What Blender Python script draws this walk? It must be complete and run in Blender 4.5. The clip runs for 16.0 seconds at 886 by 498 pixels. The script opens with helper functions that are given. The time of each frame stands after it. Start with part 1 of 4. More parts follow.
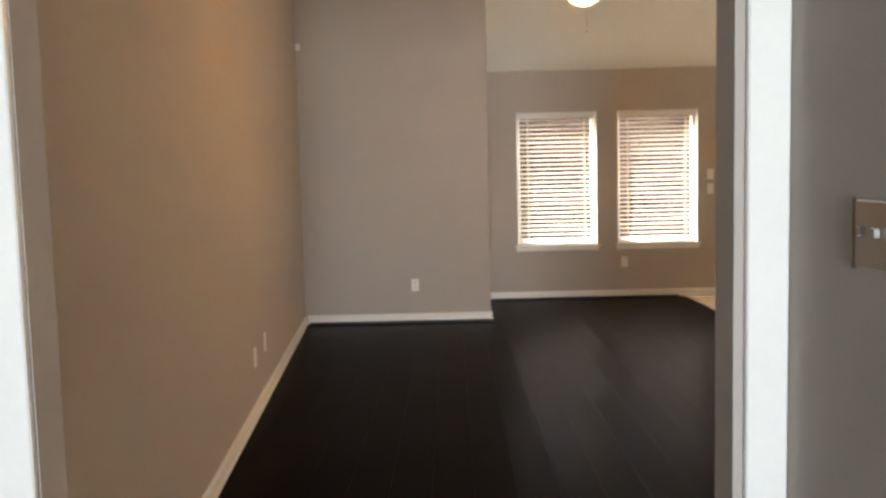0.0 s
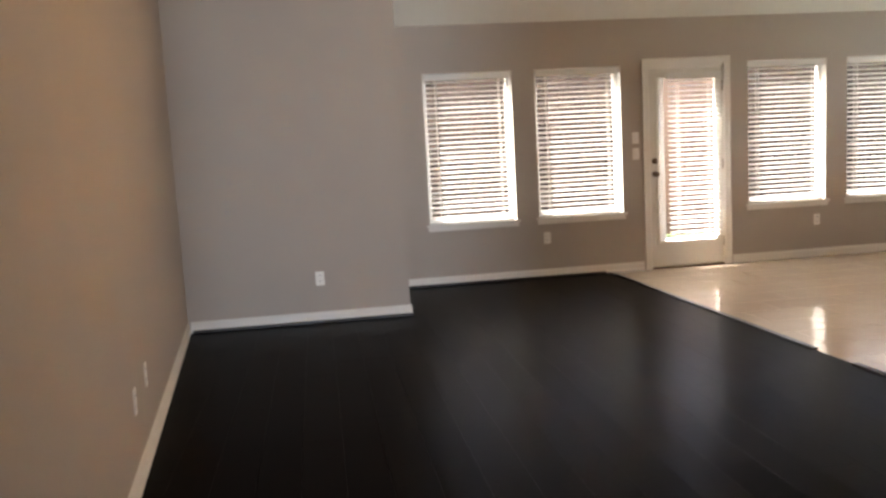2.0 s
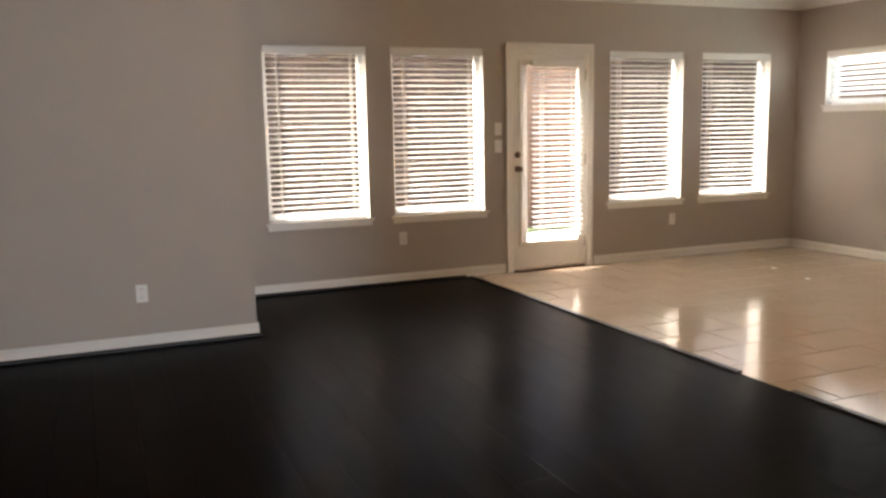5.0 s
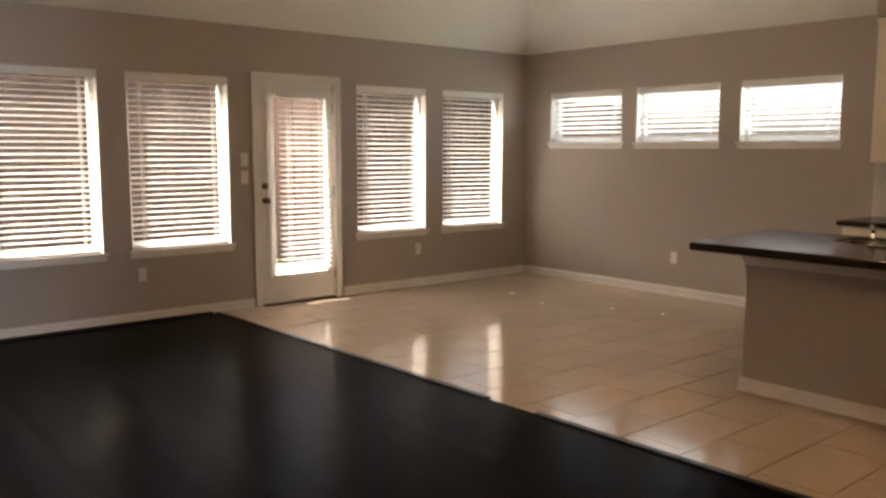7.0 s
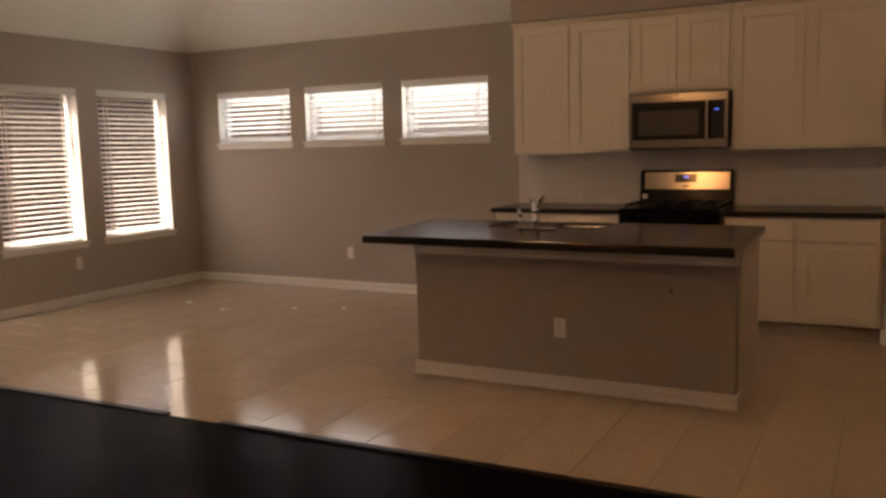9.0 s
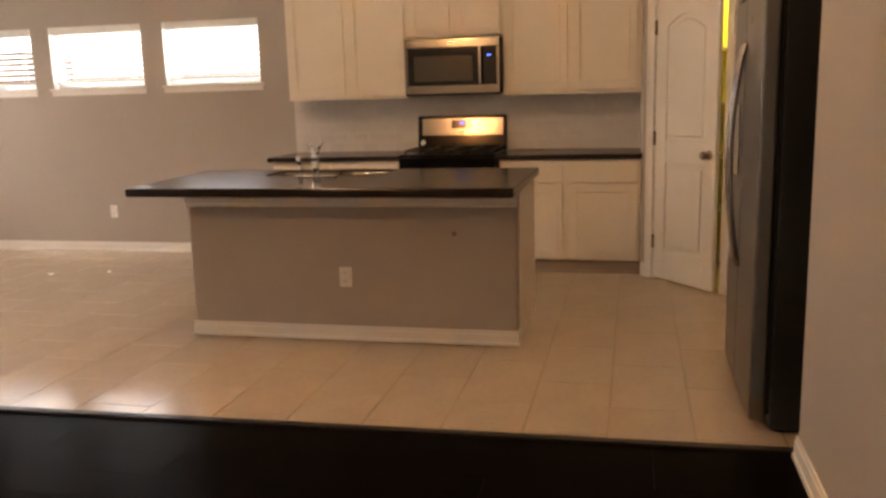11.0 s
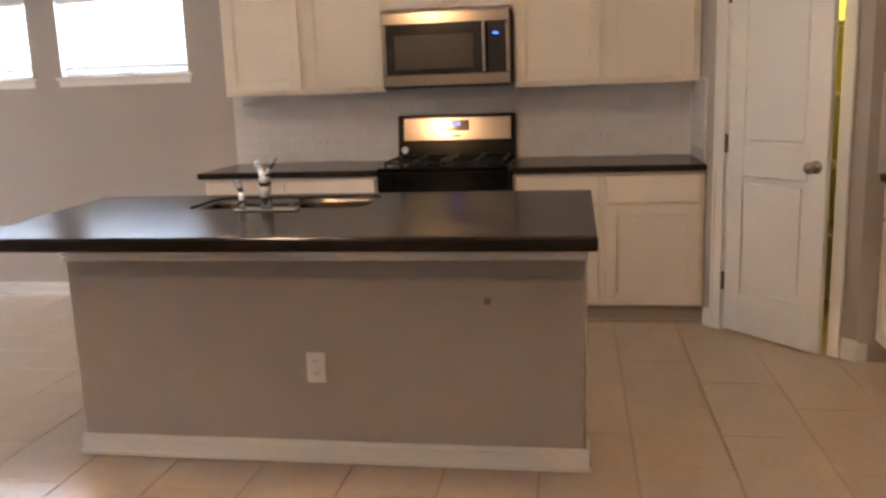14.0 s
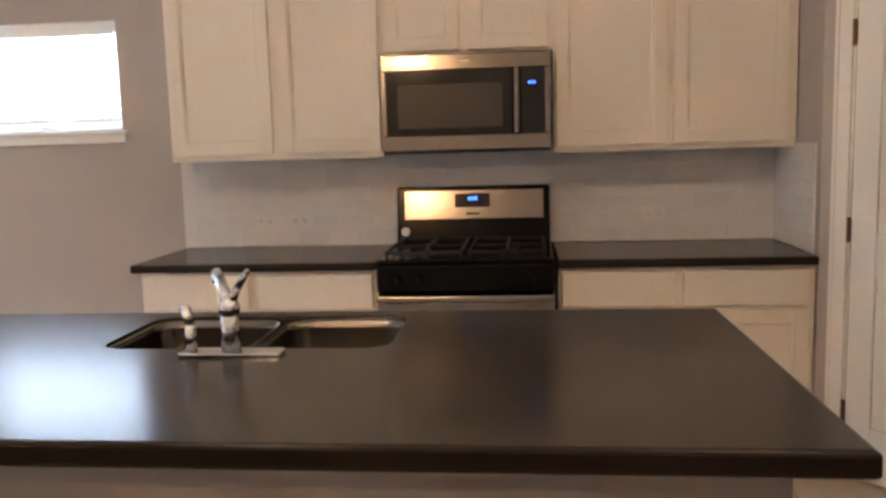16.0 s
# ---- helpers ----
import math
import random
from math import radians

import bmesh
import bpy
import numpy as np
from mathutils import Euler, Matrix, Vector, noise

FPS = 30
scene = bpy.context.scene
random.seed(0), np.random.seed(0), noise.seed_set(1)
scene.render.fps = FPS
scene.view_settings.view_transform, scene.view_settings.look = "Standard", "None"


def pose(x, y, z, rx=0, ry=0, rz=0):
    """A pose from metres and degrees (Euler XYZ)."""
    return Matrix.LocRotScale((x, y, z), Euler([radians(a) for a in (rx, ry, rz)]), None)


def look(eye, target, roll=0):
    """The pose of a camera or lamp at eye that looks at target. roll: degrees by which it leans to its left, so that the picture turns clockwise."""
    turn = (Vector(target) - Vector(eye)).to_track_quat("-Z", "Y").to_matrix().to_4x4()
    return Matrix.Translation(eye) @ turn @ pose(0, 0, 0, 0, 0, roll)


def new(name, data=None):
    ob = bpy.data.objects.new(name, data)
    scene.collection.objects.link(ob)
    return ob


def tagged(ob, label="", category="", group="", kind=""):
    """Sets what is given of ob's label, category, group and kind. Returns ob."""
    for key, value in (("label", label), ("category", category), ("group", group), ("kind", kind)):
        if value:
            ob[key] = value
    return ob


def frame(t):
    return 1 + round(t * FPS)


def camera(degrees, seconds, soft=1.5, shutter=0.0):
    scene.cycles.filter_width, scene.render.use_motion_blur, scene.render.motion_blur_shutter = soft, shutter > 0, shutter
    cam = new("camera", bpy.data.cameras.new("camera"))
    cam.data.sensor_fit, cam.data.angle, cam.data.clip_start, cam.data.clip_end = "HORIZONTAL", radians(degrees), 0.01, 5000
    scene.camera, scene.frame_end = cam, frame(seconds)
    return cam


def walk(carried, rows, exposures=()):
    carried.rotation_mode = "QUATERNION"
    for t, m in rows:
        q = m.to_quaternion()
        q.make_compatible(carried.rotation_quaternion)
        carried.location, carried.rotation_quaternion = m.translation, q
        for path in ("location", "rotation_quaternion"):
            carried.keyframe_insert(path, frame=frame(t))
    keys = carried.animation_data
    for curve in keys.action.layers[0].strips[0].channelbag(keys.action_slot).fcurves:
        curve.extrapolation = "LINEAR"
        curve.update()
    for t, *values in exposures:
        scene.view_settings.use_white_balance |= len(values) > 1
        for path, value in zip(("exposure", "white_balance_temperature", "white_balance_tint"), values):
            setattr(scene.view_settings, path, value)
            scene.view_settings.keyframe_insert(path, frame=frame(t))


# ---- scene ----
cam = camera(56.0, 16.0, soft=2.8)
PATH = [
    (0, (-6.49, -9.324, 1.39), (-6.515, -7.332, 1.22), -1.4),
    (0.5, (-6.512, -9.022, 1.403), (-6.595, -7.026, 1.32), -1.2),
    (1, (-6.573, -8.71, 1.384), (-6.588, -6.719, 1.2), -0.2),
    (1.5, (-6.747, -8.387, 1.377), (-6.544, -6.413, 1.127), -2.4),
    (2, (-6.832, -8.141, 1.384), (-6.546, -6.177, 1.139), -3.1),
    (2.5, (-6.901, -7.856, 1.397), (-6.44, -5.936, 1.081), -1.7),
    (3, (-6.913, -7.609, 1.422), (-6.111, -5.808, 1.084), -2.9),
    (3.5, (-6.989, -7.356, 1.391), (-6.111, -5.59, 1.058), -3.2),
    (3.7, (-6.953, -7.257, 1.408), (-6.143, -5.461, 1.063), -2.9),
    (5.8, (-7.171, -6.884, 1.427), (-6.39, -5.062, 1.164), -0.5),
    (6, (-7.161, -6.851, 1.439), (-6.292, -5.07, 1.17), -0.6),
    (6.5, (-7.138, -6.878, 1.458), (-6.033, -5.234, 1.185), -0.4),
    (7, (-7.112, -6.913, 1.457), (-5.831, -5.397, 1.219), 0.1),
    (7.5, (-7.099, -6.912, 1.435), (-5.653, -5.552, 1.194), -0.2),
    (8, (-7.097, -6.919, 1.443), (-5.567, -5.65, 1.217), -0.8),
    (8.5, (-7.063, -6.928, 1.438), (-5.423, -5.808, 1.204), -1.3),
    (9, (-7.059, -6.926, 1.437), (-5.308, -5.991, 1.194), -1.4),
    (9.5, (-7.067, -6.924, 1.428), (-5.219, -6.207, 1.167), -1.1),
    (10, (-7.047, -6.918, 1.438), (-5.144, -6.384, 1.134), -1.2),
    (10.2, (-7.049, -6.919, 1.407), (-5.14, -6.425, 1.074), -1.7),
    (12.3, (-6.358, -6.575, 1.373), (-4.406, -6.259, 1.072), -0.5),
    (12.5, (-6.233, -6.519, 1.381), (-4.272, -6.253, 1.092), -0.8),
    (13, (-5.967, -6.403, 1.375), (-4.008, -6.229, 1.011), -2.1),
    (13.2, (-5.848, -6.375, 1.377), (-3.881, -6.207, 1.06), -2.0),
    (13.5, (-5.642, -6.335, 1.385), (-3.687, -6.077, 1.049), -0.5),
    (14, (-5.359, -6.22, 1.367), (-3.421, -5.904, 0.989), -2.0),
    (14.5, (-5.05, -6.044, 1.369), (-3.122, -5.699, 0.965), -3.3),
    (15, (-4.703, -5.958, 1.384), (-2.776, -5.539, 1.055), -1.3),
    (15.5, (-4.437, -5.876, 1.349), (-2.487, -5.51, 1.096), -0.8),
    (16, (-4.167, -5.731, 1.414), (-2.193, -5.531, 1.164), -1.6),
]
walk(cam, [(t, look(eye, target, roll)) for t, eye, target, roll in PATH],
     exposures=[(0.0, 4.15, 8000, 13), (1.5, 4.1, 7000, 12), (3.5, 3.85, 7200, 12), (6.0, 3.8, 7500, 14), (7.0, 3.4, 7700, 16),
                (9.0, 3.0, 8500, 24), (10.0, 3.65, 8700, 22), (12.5, 4.4, 6400, 16), (16.0, 4.5, 6000, 13)])

# ---- world, sun, lamps ----
world = bpy.data.worlds.new("sky")
scene.world = world
world.use_nodes = True
sky = world.node_tree.nodes.new("ShaderNodeTexSky")
sky.sky_type = "NISHITA"
sky.sun_disc = False
sky.sun_elevation = radians(54)
sky.sun_rotation = radians(-53)
sky.dust_density = 6.0
sky.ozone_density = 0.3
sky.air_density = 0.7
world.node_tree.links.new(sky.outputs[0], world.node_tree.nodes["Background"].inputs[0])
world.node_tree.nodes["Background"].inputs[1].default_value = 0.15
sun = new("sun", bpy.data.lights.new("sun", "SUN"))
sun.data.energy, sun.data.angle, sun.data.color = 3.2, radians(0.6), (1.0, 0.97, 0.93)
sun.matrix_world = look((-24, 18, 42), (0, 0, 0))


def bulb(name, place, watts, colour, radius):
    ob = new(name, bpy.data.lights.new(name, "POINT"))
    ob.data.energy, ob.data.color, ob.data.shadow_soft_size = watts, colour, radius
    ob.location = place
    return ob


FAN = (-5.72, -4.5)
DOWNLIGHTS = [(-3.2, -4.46), (-3.2, -6.68)]
bulb("fan_bulb", (FAN[0], FAN[1], 2.40), 4.7, (1.0, 0.60, 0.28), 0.05)
for (_x, _y), _w in zip(DOWNLIGHTS, (1.7, 1.4)):
    bulb("downlight_bulb", (_x, _y, 3.05), _w, (1.0, 0.70, 0.44), 0.06)
entry = new("entry_daylight", bpy.data.lights.new("entry_daylight", "AREA"))
entry.data.shape, entry.data.size, entry.data.size_y = "RECTANGLE", 1.05, 1.95
entry.data.energy, entry.data.color = 5.2, (0.62, 0.78, 1.0)
entry.data.spread = radians(70)
entry.matrix_world = look((-6.65, -14.45, 1.3), (-6.65, -5.0, 1.3))
bulb("pantry_bulb", (-0.35, -7.75, 2.2), 1.2, (1.0, 0.80, 0.15), 0.06)


def window_light(place, turn, width, height, watts):
    """Daylight of the sky in a window's opening, between the glass and the blind."""
    ob = new("window_daylight", bpy.data.lights.new("window_daylight", "AREA"))
    ob.data.shape, ob.data.size, ob.data.size_y = "RECTANGLE", width, height
    ob.data.energy, ob.data.color = watts, (0.80, 0.91, 1.0)
    ob.matrix_world = pose(*place, -90, 0, turn)


for _y in (-0.89, -2.05, -3.20):
    window_light((0.078, _y, 1.81), -90, 0.86, 0.47, 0.7)


# ---- materials ----
def material(name, colour, rough=0.5, metal=0.0, vary=0.06, scale=3.0, grain=60.0, bump=0.03, spec=0.5, stretch=(1, 1, 1), per_piece=0.0, coat=0.0, gloss_vary=0.07):
    """Principled surface: cloudy variation at a large and a small scale, fine relief, and a shade of its own for each piece."""
    m = bpy.data.materials.new(name)
    m.use_nodes = True
    n, l = m.node_tree.nodes, m.node_tree.links
    b = n["Principled BSDF"]
    b.inputs["Metallic"].default_value = metal
    b.inputs["Specular IOR Level"].default_value = spec
    b.inputs["Coat Weight"].default_value = coat
    co = n.new("ShaderNodeTexCoord")
    mp = n.new("ShaderNodeMapping")
    mp.inputs["Scale"].default_value = stretch
    l.new(co.outputs["Object"], mp.inputs[0])
    big, small = n.new("ShaderNodeTexNoise"), n.new("ShaderNodeTexNoise")
    big.inputs["Scale"].default_value, small.inputs["Scale"].default_value = scale, grain
    big.inputs["Detail"].default_value, small.inputs["Detail"].default_value = 3, 4
    l.new(mp.outputs[0], big.inputs["Vector"])
    l.new(mp.outputs[0], small.inputs["Vector"])
    add = n.new("ShaderNodeMath")
    add.operation = "ADD"
    l.new(big.outputs[0], add.inputs[0])
    l.new(small.outputs[0], add.inputs[1])
    last = add
    if per_piece:
        info, mul, add2 = n.new("ShaderNodeObjectInfo"), n.new("ShaderNodeMath"), n.new("ShaderNodeMath")
        mul.operation, add2.operation = "MULTIPLY_ADD", "ADD"
        mul.inputs[1].default_value, mul.inputs[2].default_value = per_piece, -per_piece / 2
        l.new(info.outputs["Random"], mul.inputs[0])
        l.new(mul.outputs[0], add2.inputs[0])
        l.new(add.outputs[0], add2.inputs[1])
        last = add2
    ramp = n.new("ShaderNodeMapRange")
    ramp.inputs[1].default_value, ramp.inputs[2].default_value = 0.6, 1.4
    ramp.inputs[3].default_value, ramp.inputs[4].default_value = 1 - vary, 1 + vary
    ramp.clamp = False
    l.new(last.outputs[0], ramp.inputs[0])
    mix = n.new("ShaderNodeVectorMath")
    mix.operation = "SCALE"
    mix.inputs[0].default_value = colour
    l.new(ramp.outputs[0], mix.inputs["Scale"])
    l.new(mix.outputs[0], b.inputs["Base Color"])
    rr = n.new("ShaderNodeMapRange")
    rr.inputs[3].default_value, rr.inputs[4].default_value = max(0.02, rough - gloss_vary), min(1, rough + gloss_vary)
    l.new(big.outputs[0], rr.inputs[0])
    l.new(rr.outputs[0], b.inputs["Roughness"])
    if bump:
        bp = n.new("ShaderNodeBump")
        bp.inputs["Strength"].default_value, bp.inputs["Distance"].default_value = bump, 0.01
        l.new(small.outputs[0], bp.inputs["Height"])
        l.new(bp.outputs[0], b.inputs["Normal"])
    return m


def glow(name, colour, strength):
    m = bpy.data.materials.new(name)
    m.use_nodes = True
    b = m.node_tree.nodes["Principled BSDF"]
    b.inputs["Base Color"].default_value = (*colour, 1)
    b.inputs["Emission Color"].default_value = (*colour, 1)
    b.inputs["Emission Strength"].default_value = strength
    return m


def clear_glass(name):
    m = bpy.data.materials.new(name)
    m.use_nodes = True
    b = m.node_tree.nodes["Principled BSDF"]
    b.inputs["Transmission Weight"].default_value = 1
    b.inputs["Roughness"].default_value = 0.0
    b.inputs["IOR"].default_value = 1.02
    return m


WALL = material("greige_wall_paint", (0.43, 0.385, 0.345), 0.75, vary=0.05, scale=1.2, grain=160, bump=0.12, spec=0.25)
CEIL = material("ceiling_paint", (0.84, 0.84, 0.78), 0.9, vary=0.04, scale=1.0, grain=120, bump=0.15, spec=0.2)
TRIM = material("white_trim_paint", (0.78, 0.76, 0.72), 0.4, vary=0.03, grain=40, bump=0.01)
DOORW = material("white_door_paint", (0.76, 0.74, 0.70), 0.42, vary=0.03, grain=90, bump=0.03)
WOOD = material("espresso_laminate", (0.0035, 0.0024, 0.0020), 0.29, vary=0.14, scale=1.5, grain=14, bump=0.006, spec=0.013, stretch=(5, 0.5, 1), per_piece=0.15, gloss_vary=0.02)
WOODEDGE = material("dark_transition_strip", (0.012, 0.009, 0.008), 0.4, vary=0.2)
TILE = material("cream_ceramic_tile", (0.50, 0.40, 0.31), 0.13, vary=0.07, scale=4, grain=35, bump=0.006, per_piece=0.35, gloss_vary=0.02)
GROUT = material("tan_grout", (0.33, 0.26, 0.195), 0.9, vary=0.15, grain=80, bump=0.1)
CAB = material("antique_white_cabinet_paint", (0.80, 0.73, 0.63), 0.45, vary=0.03, scale=2, grain=50, bump=0.02)
CABIN = material("tan_toe_board", (0.36, 0.29, 0.23), 0.6, vary=0.05)
TOP = material("dark_brown_laminate_top", (0.026, 0.019, 0.015), 0.20, vary=0.04, scale=0.8, grain=300, bump=0.0, spec=0.30, gloss_vary=0.004)
STEEL = material("brushed_stainless", (0.42, 0.395, 0.37), 0.17, metal=1.0, vary=0.04, scale=2, grain=60, bump=0.010, stretch=(1, 1, 30), gloss_vary=0.02)
STEELD = material("dark_slate_steel", (0.20, 0.20, 0.20), 0.33, metal=0.9, vary=0.06, scale=2, grain=50, bump=0.006, stretch=(1, 1, 12), gloss_vary=0.02)
CHROME = material("chrome", (0.58, 0.58, 0.60), 0.12, metal=1.0, vary=0.02, bump=0)
NICKEL = material("satin_nickel", (0.42, 0.38, 0.34), 0.32, metal=1.0, vary=0.04, bump=0.01)
BRONZE = material("bronze_hinge", (0.16, 0.11, 0.08), 0.4, metal=0.9, vary=0.08)
BLACK = material("black_enamel", (0.003, 0.003, 0.0033), 0.15, vary=0.2, bump=0.005, spec=0.22)
BLACKM = material("black_cast_iron", (0.005, 0.005, 0.005), 0.55, vary=0.2, bump=0.1)
DGLASS = material("dark_oven_glass", (0.012, 0.012, 0.013), 0.07, vary=0.1, bump=0, spec=0.7)
SCREEN = material("microwave_mesh_window", (0.045, 0.040, 0.034), 0.3, vary=0.1, grain=400, bump=0.02)
FRIDGESIDE = material("black_fridge_side", (0.012, 0.012, 0.013), 0.45, vary=0.15, grain=140, bump=0.08)
PLATE = material("white_plastic_plate", (0.80, 0.79, 0.76), 0.35, vary=0.02, bump=0)
SLOT = material("dark_slot", (0.04, 0.04, 0.04), 0.6, vary=0.1, bump=0)
SPLASH = material("white_subway_tile", (0.69, 0.66, 0.63), 0.2, vary=0.05, scale=5, grain=25, bump=0.03, per_piece=0.5)
SGROUT = material("white_grout", (0.68, 0.65, 0.62), 0.9, vary=0.05, bump=0.05)
SLAT = material("white_blind_slat", (0.86, 0.86, 0.85), 0.45, vary=0.03, grain=30, bump=0.01)
_n, _l = SLAT.node_tree.nodes, SLAT.node_tree.links
_t, _m = _n.new("ShaderNodeBsdfTranslucent"), _n.new("ShaderNodeMixShader")
_t.inputs[0].default_value, _m.inputs[0].default_value = (0.88, 0.88, 0.86, 1), 0.20
_l.new(_n["Principled BSDF"].outputs[0], _m.inputs[1])
_l.new(_t.outputs[0], _m.inputs[2])
_l.new(_m.outputs[0], _n["Material Output"].inputs[0])
CORD = material("white_cord", (0.75, 0.73, 0.69), 0.8, vary=0.05)
VINYL = material("white_vinyl_frame", (0.78, 0.78, 0.76), 0.35, vary=0.02, bump=0.01)
GLASS = clear_glass("window_glass")
SCREENM = bpy.data.materials.new("charcoal_insect_screen")
SCREENM.use_nodes = True
_n, _l = SCREENM.node_tree.nodes, SCREENM.node_tree.links
_t, _m = _n.new("ShaderNodeBsdfTransparent"), _n.new("ShaderNodeMixShader")
_n["Principled BSDF"].inputs["Base Color"].default_value = (0.03, 0.03, 0.032, 1)
_n["Principled BSDF"].inputs["Roughness"].default_value = 0.8
_m.inputs[0].default_value = 0.45
_l.new(_n["Principled BSDF"].outputs[0], _m.inputs[2])
_l.new(_t.outputs[0], _m.inputs[1])
_l.new(_m.outputs[0], _n["Material Output"].inputs[0])
FENCE = material("weathered_cedar", (0.16, 0.105, 0.075), 0.85, vary=0.3, scale=2, grain=18, bump=0.2, stretch=(6, 6, 0.6), per_piece=0.6)
GRASS = material("lawn", (0.09, 0.13, 0.045), 0.95, vary=0.4, scale=0.6, grain=30, bump=0.4)
BLADE = material("red_brown_fan_blade", (0.20, 0.06, 0.035), 0.4, vary=0.2, scale=4, grain=30, stretch=(1, 8, 1))


def frosted(name, strength, density):
    """Lit frosted glass that lets part of its bulb's light straight through."""
    m = glow(name, (1.0, 0.60, 0.24), strength)
    n, l = m.node_tree.nodes, m.node_tree.links
    t, mix = n.new("ShaderNodeBsdfTransparent"), n.new("ShaderNodeMixShader")
    mix.inputs[0].default_value = density
    l.new(t.outputs[0], mix.inputs[1])
    l.new(n["Principled BSDF"].outputs[0], mix.inputs[2])
    l.new(mix.outputs[0], n["Material Output"].inputs[0])
    return m


FROST = frosted("lit_frosted_bowl", 0.8, 0.60)
FROSTUP = frosted("lit_frosted_upper_shade", 0.5, 0.45)
LAMPGLOW = glow("lit_flush_glass", (1.0, 0.72, 0.42), 0.6)
BLUE = glow("blue_clock_digits", (0.05, 0.16, 1.0), 0.22)
# the yellow of the pantry's light is mixed into this wall colour
PANTRY = material("pantry_paint_with_yellow_light", (0.72, 0.66, 0.30), 0.7, vary=0.05)
STEELSINK = material("satin_sink_steel", (0.17, 0.155, 0.14), 0.20, metal=1.0, vary=0.06, grain=80, bump=0.02)
SCUFF = material("grey_brown_scuff", (0.22, 0.185, 0.16), 0.7, vary=0.15)
DEBRIS = material("white_paper_scrap", (0.85, 0.83, 0.78), 0.8, vary=0.05)


# ---- mesh helpers ----
def bx(bm, x0, x1, y0, y1, z0, z1, bevel=0.0, m=None, seg=1):
    """One box, with its edges eased by bevel."""
    r = bmesh.ops.create_cube(bm, size=1)
    vs = r["verts"]
    for v in vs:
        v.co = Vector((x0 + (v.co.x + 0.5) * (x1 - x0), y0 + (v.co.y + 0.5) * (y1 - y0), z0 + (v.co.z + 0.5) * (z1 - z0)))
    if bevel:
        es = list({e for v in vs for e in v.link_edges})
        r = bmesh.ops.bevel(bm, geom=es, offset=bevel, segments=seg, profile=0.5, affect="EDGES")
        vs = list({v for f in r["faces"] for v in f.verts} | {v for v in vs if v.is_valid})
    if m is not None:
        bmesh.ops.transform(bm, matrix=m, verts=vs)


def rod(bm, a, b, r0, r1=None, n=16):
    """A round bar from a to b."""
    a, b = Vector(a), Vector(b)
    d = b - a
    t = Matrix.Translation((a + b) / 2) @ d.to_track_quat("Z", "Y").to_matrix().to_4x4()
    bmesh.ops.create_cone(bm, cap_ends=True, segments=n, radius1=r0, radius2=r0 if r1 is None else r1, depth=d.length, matrix=t)


def ball(bm, c, r, sx=1, sy=1, sz=1, n=14):
    bmesh.ops.create_uvsphere(bm, u_segments=n, v_segments=n // 2 + 2, radius=r, matrix=Matrix.Translation(c) @ Matrix.Diagonal((sx, sy, sz, 1)))


def lathe(bm, c, prof, n=24):
    """A body turned round the upright axis at c from a profile of (radius, height)."""
    rings = []
    for r, z in prof:
        rings.append([bm.verts.new((c[0] + r * math.cos(i * math.tau / n), c[1] + r * math.sin(i * math.tau / n), c[2] + z)) for i in range(n)])
    for a, b in zip(rings, rings[1:]):
        for i in range(n):
            bm.faces.new((a[i], a[(i + 1) % n], b[(i + 1) % n], b[i]))


def prism(bm, pts, z0, z1):
    """An upright slab over the outline pts."""
    lo = [bm.verts.new((x, y, z0)) for x, y in pts]
    hi = [bm.verts.new((x, y, z1)) for x, y in pts]
    bm.faces.new(lo[::-1])
    bm.faces.new(hi)
    k = len(pts)
    for i in range(k):
        bm.faces.new((lo[i], lo[(i + 1) % k], hi[(i + 1) % k], hi[i]))


def done(name, bm, mat, parent=None, smooth=False):
    bmesh.ops.recalc_face_normals(bm, faces=bm.faces)
    me = bpy.data.meshes.new(name)
    bm.to_mesh(me)
    bm.free()
    me.materials.append(mat)
    if smooth:
        me.shade_smooth()
    ob = new(name, me)
    ob.parent = parent
    return ob


def part(name, boxes, mat, parent=None, bevel=0.002, m=None):
    bm = bmesh.new()
    for b in boxes:
        bx(bm, *b, bevel=bevel, m=m)
    return done(name, bm, mat, parent)


def base(name, place=(0, 0, 0), rz=0):
    ob = new(name)
    ob.matrix_world = pose(*place, 0, 0, rz)
    return ob


def wall_cells(u0, u1, z0, z1, holes):
    """Splits a wall's face into blocks round its openings."""
    us = sorted({u0, u1, *[v for h in holes for v in h[:2]]})
    zs = sorted({z0, z1, *[v for h in holes for v in h[2:]]})
    for a, b in zip(us, us[1:]):
        lo = None
        for c, d in zip(zs, zs[1:]):
            mid = ((a + b) / 2, (c + d) / 2)
            solid = not any(h[0] < mid[0] < h[1] and h[2] < mid[1] < h[3] for h in holes)
            if solid and lo is None:
                lo = c
            if not solid and lo is not None:
                yield a, b, lo, c
                lo = None
        if lo is not None:
            yield a, b, lo, z1


def wall_along_x(name, x0, x1, y0, y1, z0, z1, holes=()):
    ob = part(name, [(a, b, y0, y1, c, d) for a, b, c, d in wall_cells(x0, x1, z0, z1, holes)], WALL, bevel=0)
    return tagged(ob, kind="structure")


def wall_along_y(name, y0, y1, x0, x1, z0, z1, holes=()):
    ob = part(name, [(x0, x1, a, b, c, d) for a, b, c, d in wall_cells(y0, y1, z0, z1, holes)], WALL, bevel=0)
    return tagged(ob, kind="structure")


